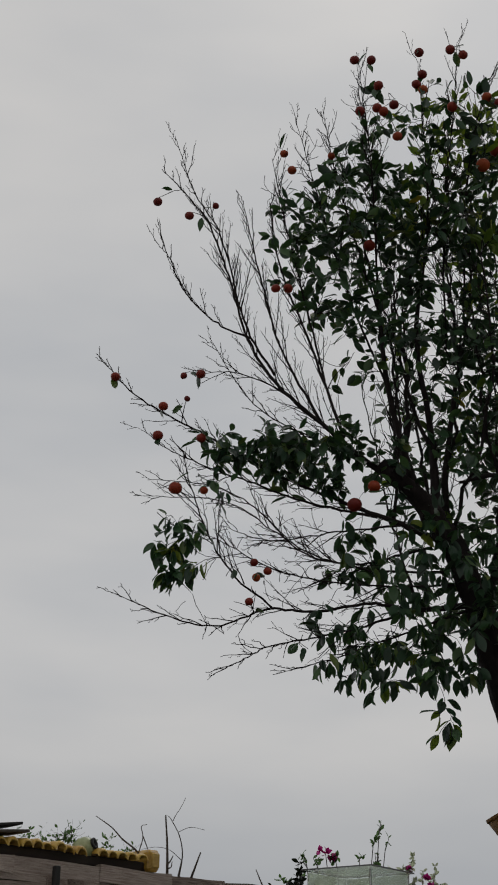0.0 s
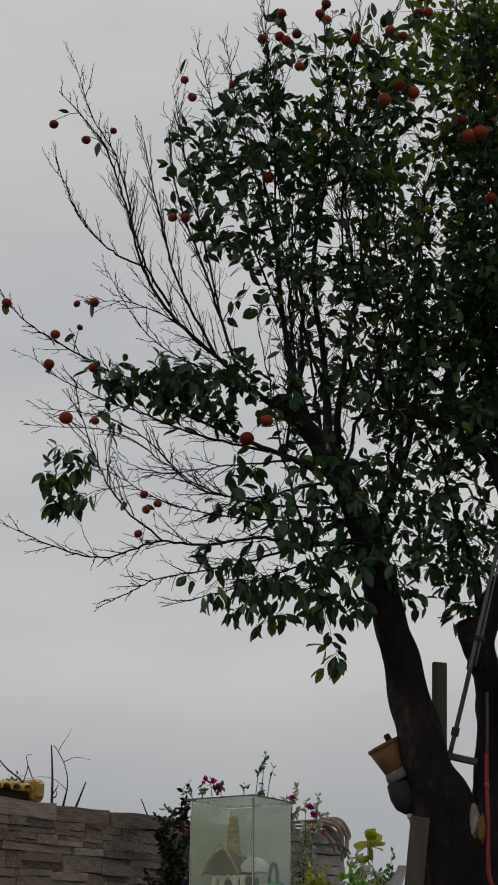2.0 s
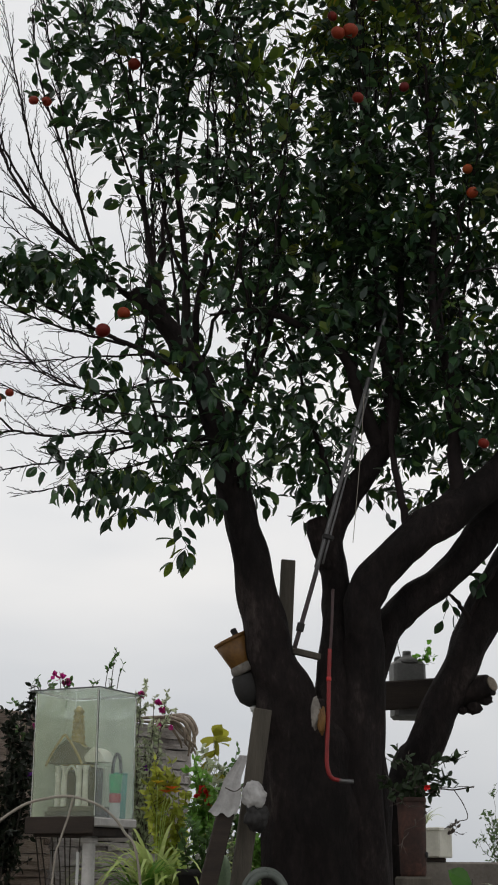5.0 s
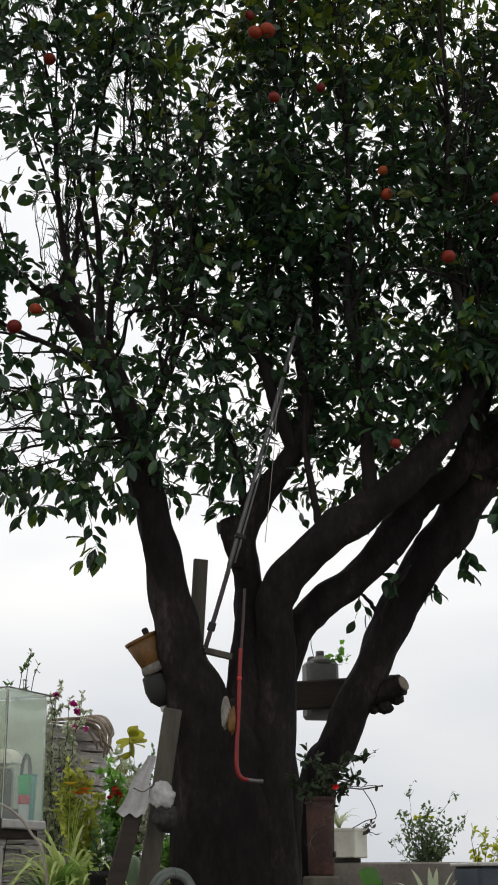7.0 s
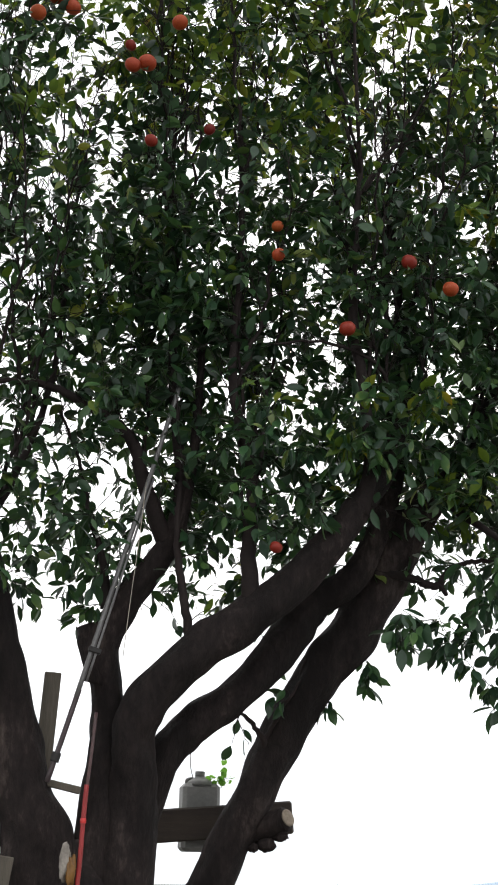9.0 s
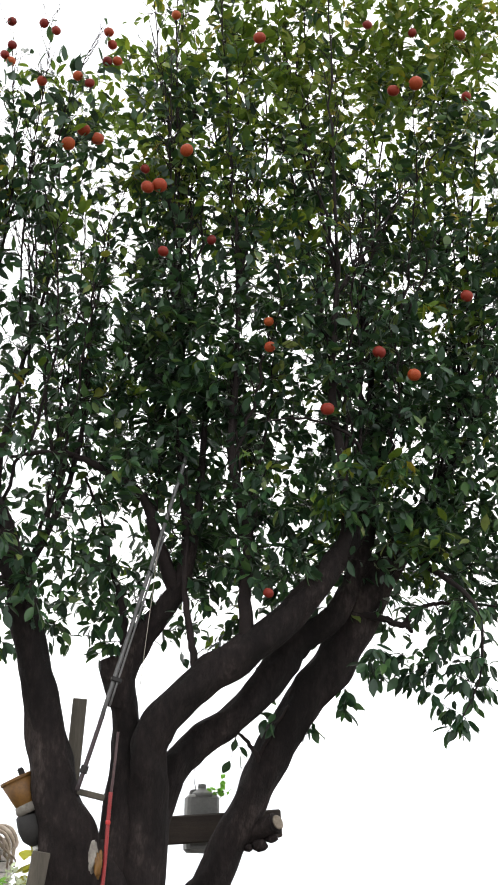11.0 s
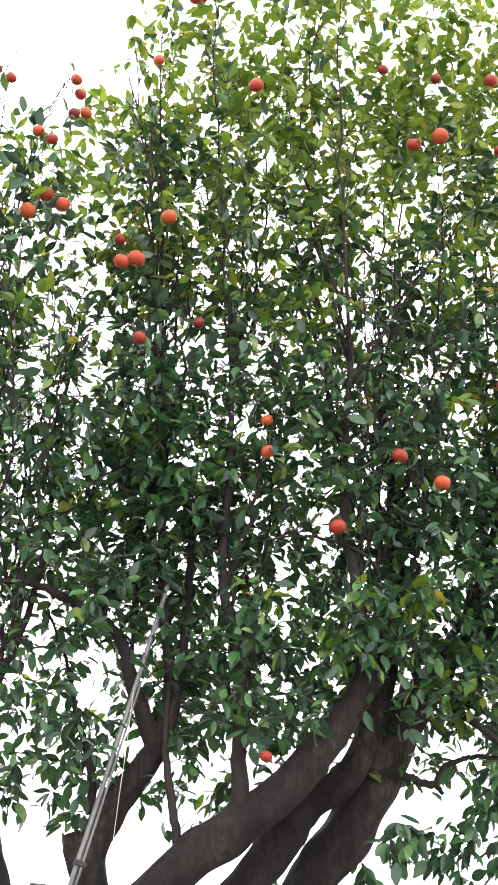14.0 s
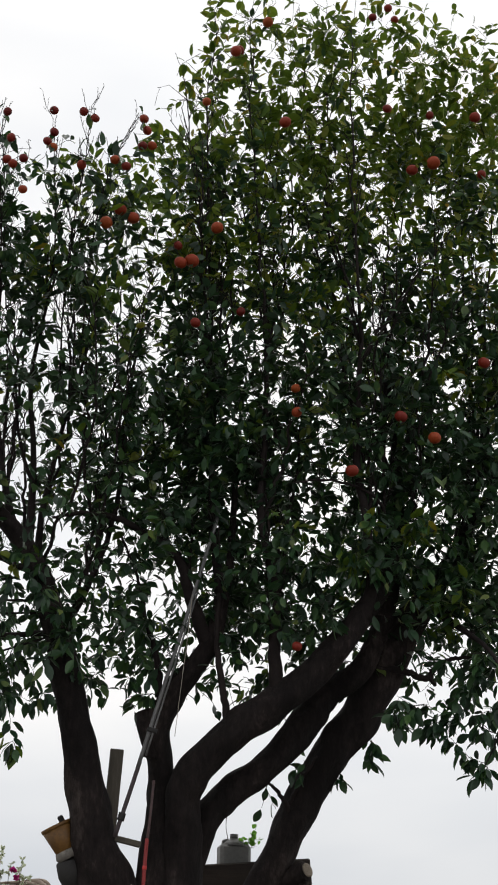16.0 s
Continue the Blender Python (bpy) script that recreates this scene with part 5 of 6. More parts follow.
for sx in (-1, 1):
    for sy in (-1, 1):
        part("edge_strip", block((0.003, 0.003, 0.56), 0.0006, (sx * (H - 0.002), sy * (H - 0.002), 1.98)), white_plastic, shrine)
lid = part("lid", block((SIDE + 0.035, SIDE + 0.035, 0.004), 0, (0, 0, 2.270)), glass_dusty, shrine, "flat glass lid")
lid.visible_shadow = False
for size, at in (((SIDE + 0.04, 0.005, 0.006), (0, -H - 0.018, 2.2705)), ((SIDE + 0.04, 0.005, 0.006), (0, H + 0.018, 2.2705)), ((0.005, SIDE + 0.026, 0.006), (-H - 0.018, 0, 2.2705)), ((0.005, SIDE + 0.026, 0.006), (H + 0.018, 0, 2.2705))):
    part("lid_rim", block(size, 0.001, at), grey_metal, lid)

S = Matrix.Translation((0.5367, 6.6032, -0.01)) @ Matrix.Rotation(TURN_S, 4, "Z")
pagoda = thing("model_pagoda", S @ Vector((-0.02, 0.02, 1.698)), "small cream and gold model temple inside the glass case", "model temple")
pagoda.rotation_euler = (0, 0, TURN_S)
part("plinth", block((0.26, 0.23, 0.028), 0.004, (0, 0, 0.015)), brown_board, pagoda, "dark stepped plinth")
part("plinth_step", block((0.24, 0.2, 0.024), 0.004, (0, 0, 0.04)), roof_brown, pagoda)
for x in (-0.085, -0.05, 0.03, 0.065):
    for y in (-0.075, 0.06):
        part("column", lathe([(0.018, 0.05), (0.014, 0.065), (0.012, 0.215), (0.018, 0.235)], 12, at=(x, y, 0)), plaster, pagoda)
part("inner_wall", block((0.15, 0.10, 0.18), 0.004, (0, 0.01, 0.14)), roof_brown, pagoda)


def gable(width, height, depth, at):
    """A pointed, curved gable."""
    bm = bmesh.new()
    n = 12
    outline = [(-width / 2 + width * k / n, height * (1 - abs(2 * k / n - 1) ** 1.4) ** 0.9 + 0.012 * math.cos(2 * math.pi * k / n)) for k in range(n + 1)]
    front = [bm.verts.new((at[0] + x, at[1], at[2] + z)) for x, z in outline]
    back = [bm.verts.new((at[0] + x, at[1] + depth, at[2] + z)) for x, z in outline]
    bm.faces.new(front)
    bm.faces.new(back[::-1])
    for k in range(n):
        bm.faces.new((front[k + 1], front[k], back[k], back[k + 1]))
    bm.faces.new((front[0], front[n], back[n], back[0]))
    return bm


part("gable", gable(0.19, 0.13, 0.15, (-0.045, -0.085, 0.235)), roof_brown, pagoda, "brown curved gable roof")
arch_line = [(-0.145 + 0.2 * k / 12, -0.094, 0.236 + 0.14 * (1 - abs(2 * k / 12 - 1) ** 1.2) ** 0.9) for k in range(13)]
part("gable_edge", tube_mesh("gable_edge", arch_line, 0.006, 8, 3), gold, pagoda, "cream arched gable edge")
for x in (-0.0675, -0.01, 0.0475):
    door_arch = [(x - 0.03, -0.078, 0.19), (x - 0.022, -0.08, 0.215), (x, -0.082, 0.235), (x + 0.022, -0.08, 0.215), (x + 0.03, -0.078, 0.19)]
    part("arch", tube_mesh("arch", door_arch, 0.006, 8, 3), plaster, pagoda)
part("side_gable", gable(0.12, 0.09, 0.1, (0.085, -0.05, 0.24)), plaster, pagoda)
SPIRE = [(0.050, 0.30), (0.046, 0.335)]
for k in range(7):
    SPIRE += [(0.031 - 0.0018 * k, 0.340 + 0.024 * k), (0.036 - 0.0018 * k, 0.346 + 0.024 * k), (0.036 - 0.0018 * k, 0.356 + 0.024 * k)]
SPIRE += [(0.016, 0.512), (0.006, 0.522)]
part("spire", lathe(SPIRE, 18, at=(-0.052, 0.03, 0)), gold, pagoda, "ringed gold spire")
part("dome", lathe([(0.08, 0.22), (0.074, 0.28), (0.050, 0.305)], 18, at=(-0.052, 0.03, 0)), gold, pagoda)

cup = thing("offering_cup", S @ Vector((0.136, 0.055, 1.698)), "green and white plastic cup with a red band", "cup")
part("foot", lathe([(0.021, 0.0), (0.024, 0.01), (0.024, 0.07), (0.022, 0.075)], 16), white_plastic, cup, "white foot")
part("band", lathe([(0.0242, 0.07), (0.028, 0.08), (0.027, 0.105), (0.023, 0.112)], 16), red_plastic, cup, "red band")
part("bowl", lathe([(0.022, 0.11), (0.028, 0.13), (0.031, 0.19), (0.033, 0.20), (0.030, 0.198)], 16), green_plastic, cup, "green bowl")
part("handle", tube_mesh("handle", [(-0.016, 0.0, 0.19), (-0.012, 0, 0.25), (0.002, 0, 0.29), (0.018, 0, 0.27), (0.024, 0, 0.2)], 0.008, 8), black_plastic, cup, "dark curved handle")

tumbler = thing("plastic_tumbler", S @ Vector((0.118, 0.118, 1.698)), "clear aqua plastic tumbler behind the green cup", "tumbler")
part("wall", lathe([(0.03, 0.0), (0.032, 0.004), (0.038, 0.205), (0.035, 0.205), (0.03, 0.008)], 20), aqua_plastic, tumbler)
part("rim", lathe([(0.0382, 0.198), (0.040, 0.2), (0.040, 0.209), (0.036, 0.209)], 20), aqua_plastic, tumbler)

rod = thing("bent_rod", (0.08, 6.1, 0.0), "pale bent rod arching in front of the glass shrine", "rod")
part("arch", tube_mesh("arch", [(0.0, 0, -0.02), (0, 0, 0.7), (0.0, 0, 1.46), (0.005, 0, 1.55), (0.05, 0, 1.635), (0.17, 0, 1.722), (0.27, 0, 1.752), (0.36, 0, 1.762), (0.45, 0, 1.742), (0.53, 0, 1.70), (0.60, 0, 1.62), (0.67, 0, 1.46), (0.74, 0, 0.7), (0.76, 0, -0.02)], 0.0058, 8), rod_mat, rod)
part("side_stem", tube_mesh("side_stem", [(0.38, 0.01, 1.755), (0.36, 0.01, 1.67), (0.33, 0.01, 1.57), (0.31, 0.01, 1.46), (0.27, 0.01, 0.8), (0.25, 0.01, -0.02)], 0.0045, 6), rod_mat, rod)

# ---- vines and flowers by the wall ----
spray("bougainvillea", (0.62, 8.45, 0.0), [(0.37, 8.42, 2.54), (0.49, 8.42, 2.57), (0.44, 8.4, 2.50), (0.56, 8.4, 2.52), (0.70, 8.42, 2.54), (0.82, 8.42, 2.70), (0.85, 8.42, 2.60), (0.78, 8.42, 2.62), (0.31, 8.2, 2.35), (0.25, 8.15, 2.37)], "bougainvillea with magenta bracts climbing over the wall", "vine", green_dark, 0.04, 26, 0.006, [((0.50, 8.40, 2.57), 0.04, magenta), ((0.53, 8.41, 2.545), 0.04, magenta), ((0.46, 8.41, 2.585), 0.03, magenta), ((0.36, 8.2, 2.27), 0.035, magenta), ((0.30, 8.15, 2.30), 0.03, magenta), ((0.34, 8.2, 1.98), 0.025, violet)], 5, 21)
spray("bougainvillea", (1.0, 8.27, 1.262), [(0.99, 8.5, 2.48), (1.08, 8.5, 2.43), (1.15, 8.52, 2.38), (0.98, 8.5, 2.34), (1.03, 8.5, 2.2), (0.96, 8.5, 2.02), (1.08, 8.5, 2.11), (0.98, 8.5, 1.9), (0.92, 8.5, 2.42), (1.02, 8.55, 1.8), (1.1, 8.5, 1.95)], "bougainvillea hanging down the pale stone wall end", "vine", grey_leaf, 0.032, 260, 0.005, [((1.0, 8.46, 2.49), 0.035, magenta), ((1.09, 8.46, 2.45), 0.035, magenta), ((1.13, 8.46, 2.40), 0.03, magenta), ((1.12, 8.6, 2.32), 0.03, magenta), ((1.02, 8.42, 2.05), 0.03, violet), ((1.18, 8.5, 2.3), 0.025, magenta)], 14, 22, spread=0.09)
roots = thing("driftwood", (1.25, 8.88, 2.355), "pale twisted driftwood roots lying over the wall end", "driftwood")
ROOTS = []
ROOTS.append([(-0.14, 0.06, 0.02, 0.012), (-0.04, 0.03, 0.055, 0.015), (0.06, 0.0, 0.05, 0.017), (0.12, -0.04, -0.02, 0.014), (0.13, -0.06, -0.11, 0.010), (0.11, -0.06, -0.18, 0.007)])
ROOTS.append([(-0.11, 0.0, 0.0, 0.009), (-0.02, -0.04, 0.012, 0.012), (0.06, -0.06, -0.03, 0.012), (0.10, -0.08, -0.11, 0.010), (0.14, -0.08, -0.19, 0.006)])
ROOTS.append([(-0.06, 0.08, 0.03, 0.012), (0.03, 0.05, 0.07, 0.014), (0.11, 0.02, 0.05, 0.014), (0.15, -0.03, -0.04, 0.011), (0.12, -0.07, -0.09, 0.008), (0.145, -0.08, -0.16, 0.006)])
ROOTS.append([(-0.02, 0.0, 0.03, 0.010), (0.06, -0.03, 0.02, 0.011), (0.09, -0.05, -0.05, 0.011), (0.07, -0.07, -0.11, 0.008), (0.1, -0.08, -0.15, 0.006)])
ROOTS.append([(0.0, -0.03, 0.0, 0.009), (0.04, -0.06, -0.05, 0.010), (0.09, -0.08, -0.1, 0.008), (0.13, -0.09, -0.13, 0.006)])
ROOTS.append([(-0.15, 0.04, 0.0, 0.008), (-0.09, 0.0, -0.005, 0.010), (-0.02, -0.03, -0.02, 0.010), (0.03, -0.06, -0.09, 0.008), (0.05, -0.07, -0.15, 0.005)])
ROOTS.append([(-0.38, -0.06, 0.01, 0.007), (-0.2, -0.05, 0.035, 0.010), (-0.05, -0.03, 0.045, 0.012), (0.06, -0.04, 0.02, 0.011), (0.1, -0.07, -0.06, 0.009), (0.09, -0.08, -0.2, 0.006)])
ROOTS.append([(-0.33, -0.09, 0.015, 0.006), (-0.16, -0.08, 0.01, 0.008), (-0.02, -0.07, 0.02, 0.009), (0.05, -0.08, -0.02, 0.008), (0.07, -0.09, -0.12, 0.006)])
for k, pts in enumerate(ROOTS):
    part("root", tube_mesh("root", pts, 0.01, 9, rough=0.12, seed=k), pale_stem, roots)
spray("broadleaf_vine", (1.58, 8.85, 0.0), [(1.47, 8.6, 2.27), (1.50, 8.6, 2.22), (1.48, 8.6, 2.14), (1.41, 8.6, 2.1), (1.36, 8.62, 2.05)], "vine with broad yellow-green leaves at the wall end", "vine", soft_mat("leaf_olive_yellow", (0.23, 0.23, 0.03), 0.4), 0.12, 4, 0.004, (), 1, 31, 2.0)
# Near-black leaves added to give the dark shadow on the wall beside the shrine.
spray("shade_climber", (0.12, 8.0, 0.0), [(0.26, 8.05, 2.28), (0.31, 8.1, 2.32), (0.2, 8.0, 2.18), (0.28, 8.05, 2.1), (0.34, 8.08, 2.2), (0.22, 7.95, 1.98), (0.16, 7.9, 1.9), (0.1, 7.85, 1.78), (0.3, 8.0, 1.9), (0.05, 7.8, 1.7)], "near-black leaves standing in for shade on the stone wall", "vine", soft_mat("leaf_shade_green", (0.013, 0.020, 0.010), 0.1), 0.042, 260, 0.006, (), 16, 23, spread=0.11, leafy_from=0.5)
spray("white_flower_bush", (1.42, 8.1, 1.25), [(1.36, 8.0, 2.02), (1.44, 8.0, 1.98), (1.3, 7.95, 1.9), (1.5, 8.0, 1.9), (1.38, 7.95, 1.85), (1.33, 7.95, 1.98)], "leafy bush dotted with small white flowers", "bush", grey_leaf, 0.04, 150, 0.004, [((1.34 + 0.035 * (k % 5), 7.93, 1.62 + 0.075 * (k // 2)), 0.02, white_petal) for k in range(10)], 9, 32, spread=0.1)
tuft("daylily", (1.02, 7.75, 1.25), 70, 0.6, "daylily clump with long pale green leaves and orange flowers", "flower", green_pale, 33, 0.015, 1.1, [((1.07, 7.75, 1.87), 0.05, orange_petal), ((1.10, 7.74, 1.89), 0.045, orange_petal), ((1.02, 7.74, 1.92), 0.045, yellow_petal), ((1.12, 7.74, 1.87), 0.04, yellow_petal)])
tuft("daylily", (1.16, 7.55, 1.25), 54, 0.5, "daylily clump with arching pale green leaves", "flower", green_pale, 34, 0.014, 1.2)
tuft("daylily", (0.92, 7.6, 1.25), 40, 0.46, "daylily clump with arching pale green leaves", "flower", green_mid, 35, 0.013, 1.1)
spray("yellow_leaf_plant", (1.1, 7.9, 1.25), [(1.02, 7.82, 1.94), (1.08, 7.82, 1.9), (1.15, 7.82, 1.9), (1.0, 7.82, 1.85), (1.18, 7.82, 1.82)], "leafy plant with yellow-green tops in the bed", "plant", soft_mat("leaf_lime_green", (0.36, 0.42, 0.07)), 0.05, 120, 0.004, (), 10, 36, spread=0.09)
spray("red_flower_bush", (1.32, 7.85, 1.25), [(1.30, 7.78, 1.88), (1.27, 7.78, 1.93), (1.25, 7.78, 1.84), (1.33, 7.78, 1.82), (1.22, 7.75, 1.75), (1.3, 7.75, 1.68)], "dark leafy bush with red flowers in the bed", "bush", green_mid, 0.045, 170, 0.004, [((1.30, 7.74, 1.87), 0.03, red_petal), ((1.27, 7.74, 1.89), 0.028, red_petal), ((1.30, 7.74, 1.82), 0.028, red_petal), ((1.24, 7.74, 1.86), 0.02, red_petal)], 9, 37, spread=0.1)
spray("hedge_plant", (1.5, 8.2, 1.262), [(1.28 + 0.075 * k, 8.15 - 0.02 * (k % 3), 1.72 + 0.09 * ((k * 5) % 4)) for k in range(8)], "thick mid-green hedge plant at the back of the bed", "hedge", green_dark, 0.045, 150, 0.004, (), 9, 42, spread=0.12)
spray("green_bush", (1.6, 7.7, 1.25), [(1.52, 7.6, 1.66), (1.58, 7.6, 1.7), (1.64, 7.6, 1.66), (1.55, 7.6, 1.55), (1.7, 7.6, 1.6), (1.48, 7.6, 1.58)], "bright green leafy bush growing in the bed", "bush", green_mid, 0.05, 110, 0.004, (), 6, 38)
spray("dark_bush", (1.2, 7.5, 1.25), [(1.12, 7.42, 1.6), (1.18, 7.42, 1.66), (1.26, 7.42, 1.62), (1.32, 7.42, 1.58), (1.22, 7.42, 1.5)], "low dark leafy bush in the bed", "bush", green_dark, 0.045, 50, 0.004, [((1.15 + 0.05 * k, 7.38, 1.5 + 0.03 * (k % 3)), 0.018, white_petal) for k in range(4)], 6, 39)
flower_pot = thing("flower_pot", (1.19, 7.42, 1.25), "dark flower pot among the low plants", "pot")
part("body", lathe([(0.07, 0.0), (0.09, 0.18), (0.1, 0.185), (0.1, 0.22), (0.088, 0.22), (0.085, 0.17)], 20), black_plastic, flower_pot)

# ---- things hung on and leaned against the tree ----
pot = thing("hanging_pot", (1.195, 6.10, 2.342), "tilted ochre plastic pot tied to a tree limb", "pot")
lean = Matrix.Rotation(radians(-27), 3, "Y")
part("body", lathe([(0.052, 0.0), (0.056, 0.004), (0.078, 0.125), (0.073, 0.125), (0.05, 0.012)], 22, turn=lean), ochre_plastic, pot)
part("rim", lathe([(0.078, 0.118), (0.0805, 0.12), (0.0805, 0.134), (0.074, 0.134)], 22, turn=lean), ochre_plastic, pot)
part("stub", block((0.028, 0.02, 0.04), 0.006, (-0.04, 0, 0.146), lean), black_plastic, pot, "short dark stub")
part("cloth_band", lathe([(0.058, -0.035), (0.066, -0.02), (0.06, 0.006), (0.05, 0.012)], 18, turn=lean), faded_cloth, pot, "faded cloth band")
bottle = thing("dark_bottle", (1.222, 6.11, 2.236), "dark upturned plastic bottle tied below the ochre pot", "bottle")
tip = Matrix.Rotation(radians(-16), 3, "Y")
part("body", lathe([(0.05, 0.072), (0.062, 0.06), (0.064, 0.0), (0.052, -0.045), (0.028, -0.068), (0.02, -0.075)], 20, turn=tip), black_plastic, bottle)
part("cap", lathe([(0.014, -0.075), (0.016, -0.078), (0.016, -0.096), (0.012, -0.099)], 14, turn=tip), white_plastic, bottle, "white cap")

board = thing("plank_offcut", (1.385, 6.12, 2.3), "short grey plank standing behind the tree limb", "plank")
part("plank", block((0.066, 0.024, 0.54), 0.003, (0.012, 0, 0.27), Matrix.Rotation(0.05, 3, "Y")), old_board, board)
pole = thing("telescopic_pole", (1.395, 5.93, 2.40), "long grey telescopic fruit-picking pole leaning in the tree", "pole")
part("lower_tube", tube_mesh("lower_tube", [(0, 0, 0), (0.055, -0.01, 0.19), (0.10, -0.02, 0.35)], 0.0105, 12), worn("plum_tube", [(0.3, (0.025, 0.018, 0.02)), (0.7, (0.065, 0.045, 0.05))], 10, 60, 0.5, 0.1), pole, "dark plum-grey lower tube")
part("joint", tube_mesh("joint", [(0.022, -0.004, 0.075), (0.031, -0.006, 0.11)], 0.0175, 12), black_plastic, pole, "dark joint")
part("upper_tube", tube_mesh("upper_tube", [(0.09, -0.02, 0.32), (0.21, -0.05, 0.76), (0.33, -0.08, 1.2), (0.44, -0.1, 1.62)], 0.0098, 12), grey_metal, pole)
part("second_tube", tube_mesh("second_tube", [(0.125, -0.035, 0.38), (0.228, -0.06, 0.76), (0.345, -0.09, 1.2)], 0.005, 10), grey_metal, pole)
part("clamp", block((0.05, 0.03, 0.022), 0.004, (0.15, -0.038, 0.5), Matrix.Rotation(0.26, 3, "Y")), black_plastic, pole)
cord = thing("cord", (1.655, 5.8, 3.12), "thin pale cord hanging from the leaves", "cord")
part("line", tube_mesh("line", [(0.05, 0, 0.45), (0.03, 0, 0.2), (0.01, 0, 0.0), (-0.005, 0.05, -0.25)], 0.0016, 5), rod_mat, cord)
brace = thing("wooden_brace", (1.47, 6.02, 2.39), "small dark wooden brace wedged in the fork", "brace")
part("bar", block((0.13, 0.03, 0.028), 0.003, (0, 0, 0), Matrix.Rotation(0.2, 3, "Y")), old_board, brace)
pipe = thing("red_pipe", (1.55, 5.86, 1.83), "red plastic water pipe running down the trunk", "pipe")
part("red_tube", tube_mesh("red_tube", [(-0.012, 0, 0.56), (-0.018, 0, 0.44), (-0.022, 0, 0.31), (-0.032, 0, 0.10), (-0.026, 0, 0.035), (-0.008, 0, 0.008), (0.02, 0, 0.0)], 0.0092, 10), worn("red_pipe_plastic", [(0.3, (0.16, 0.010, 0.011)), (0.7, (0.33, 0.024, 0.024))], 10, 60, 0.45, 0.1), pipe)
part("metal_end", tube_mesh("metal_end", [(0.018, 0, 0.0), (0.05, 0.005, -0.003), (0.085, 0.01, -0.004)], 0.009, 10), grey_metal, pipe, "grey metal end")
part("worn_top", tube_mesh("worn_top", [(-0.012, 0, 0.54), (-0.002, 0, 0.66), (0.012, 0.02, 0.83)], 0.0065, 10), worn("stained_pipe", [(0.35, (0.03, 0.018, 0.02)), (0.6, (0.075, 0.035, 0.035)), (0.8, (0.2, 0.17, 0.17))], 14, 60, 0.5, 0.1), pipe, "stained dark upper end")
part("joint_ring", lathe([(0.010, 0.0), (0.0115, 0.004), (0.0115, 0.014), (0.010, 0.018)], 12, at=(-0.0185, 0, 0.42)), red_plastic, pipe)

glove = thing("cloth_glove", (1.474, 5.87, 2.11), "old white and ochre cloth glove hung on the trunk", "glove")


def crumpled(size, seed, sub=4, amount=0.22):
    bm = bmesh.new()
    bmesh.ops.create_icosphere(bm, subdivisions=sub, radius=1.0)
    off = Vector((seed * 3.7, seed * 1.9, seed))
    for v in bm.verts:
        c = v.co.copy()
        k = 1 + amount * noise.noise(c * 1.6 + off) + 0.6 * amount * noise.noise(c * 3.7 + off) + 0.3 * amount * noise.noise(c * 8 + off)
        v.co = Vector((c.x * size[0], c.y * size[1], c.z * size[2])) * k
    for f in bm.faces:
        f.smooth = True
    return bm


part("cuff", crumpled((0.021, 0.02, 0.066), 3, 4, 0.3), worn("soiled_cotton", [(0.3, (0.10, 0.09, 0.08)), (0.7, (0.36, 0.33, 0.29))], 14, 80, 0.9, 0.3), glove, "dirty white cuff")
palm = part("palm", crumpled((0.017, 0.02, 0.058), 5, 4, 0.3), ochre_plastic, glove, "ochre rubber palm")
palm.location = (0.022, -0.012, -0.03)

beam = thing("cross_beam", (2.17, 6.53, 2.295), "dark thick plank fixed across the tree stems", "beam")
part("plank", block((0.70, 0.05, 0.138), 0.008, (0, 0, 0), Matrix.Rotation(-0.09, 3, "Y")), brown_board, beam)
jug = thing("plastic_jug", (2.125, 6.62, 2.175), "grey plastic jug hung behind the cross beam", "jug")
part("body", block((0.166, 0.11, 0.285), 0.016, (0, 0, 0.1425)), grey_plastic, jug)
part("shoulder", lathe([(0.066, 0.275), (0.052, 0.297), (0.025, 0.312), (0.023, 0.316)], 20), grey_plastic, jug)
part("neck", lathe([(0.022, 0.312), (0.022, 0.337), (0.018, 0.339)], 16), grey_plastic, jug)
part("handle", tube_mesh("handle", [(-0.06, 0, 0.26), (-0.058, 0, 0.30), (-0.03, 0, 0.305), (-0.018, 0, 0.29)], 0.007, 8), grey_plastic, jug)
part("hang_wire", tube_mesh("hang_wire", [(-0.03, 0, 0.3), (-0.045, 0, 0.38), (-0.035, 0, 0.5)], 0.002, 5), dry_stem, jug)
spray("jug_plant", (2.18, 6.6, 2.455), [(2.22, 6.56, 2.50), (2.245, 6.56, 2.47), (2.20, 6.55, 2.51), (2.26, 6.56, 2.49)], "small bright green seedling growing from the jug", "seedling", soft_mat("leaf_bright_green", (0.13, 0.30, 0.04)), 0.03, 7, 0.0015, (), 1, 41, 1.8)
stub = part("sawn_branch", tube_mesh("sawn_branch", [tuple(np.array(p[:3]) - ORIGIN) + (p[3],) for p in ((2.24, 6.38, 2.235, 0.065), (2.32, 6.32, 2.27, 0.058), (2.40, 6.25, 2.30, 0.05), (2.415, 6.235, 2.305, 0.047))], 0.05, 16, rough=0.1, seed=7), bark, tree)
part("cut_face", lathe([(0.036, 0.0), (0.036, 0.004), (0.03, 0.007), (0.018, 0.005)], 18, at=Vector((2.418, 6.226, 2.309)) - Vector(ORIGIN), turn=Vector((0.5, -0.75, 0.3)).to_track_quat("Z", "Y").to_matrix()), cut_wood, stub, "pale sawn end")
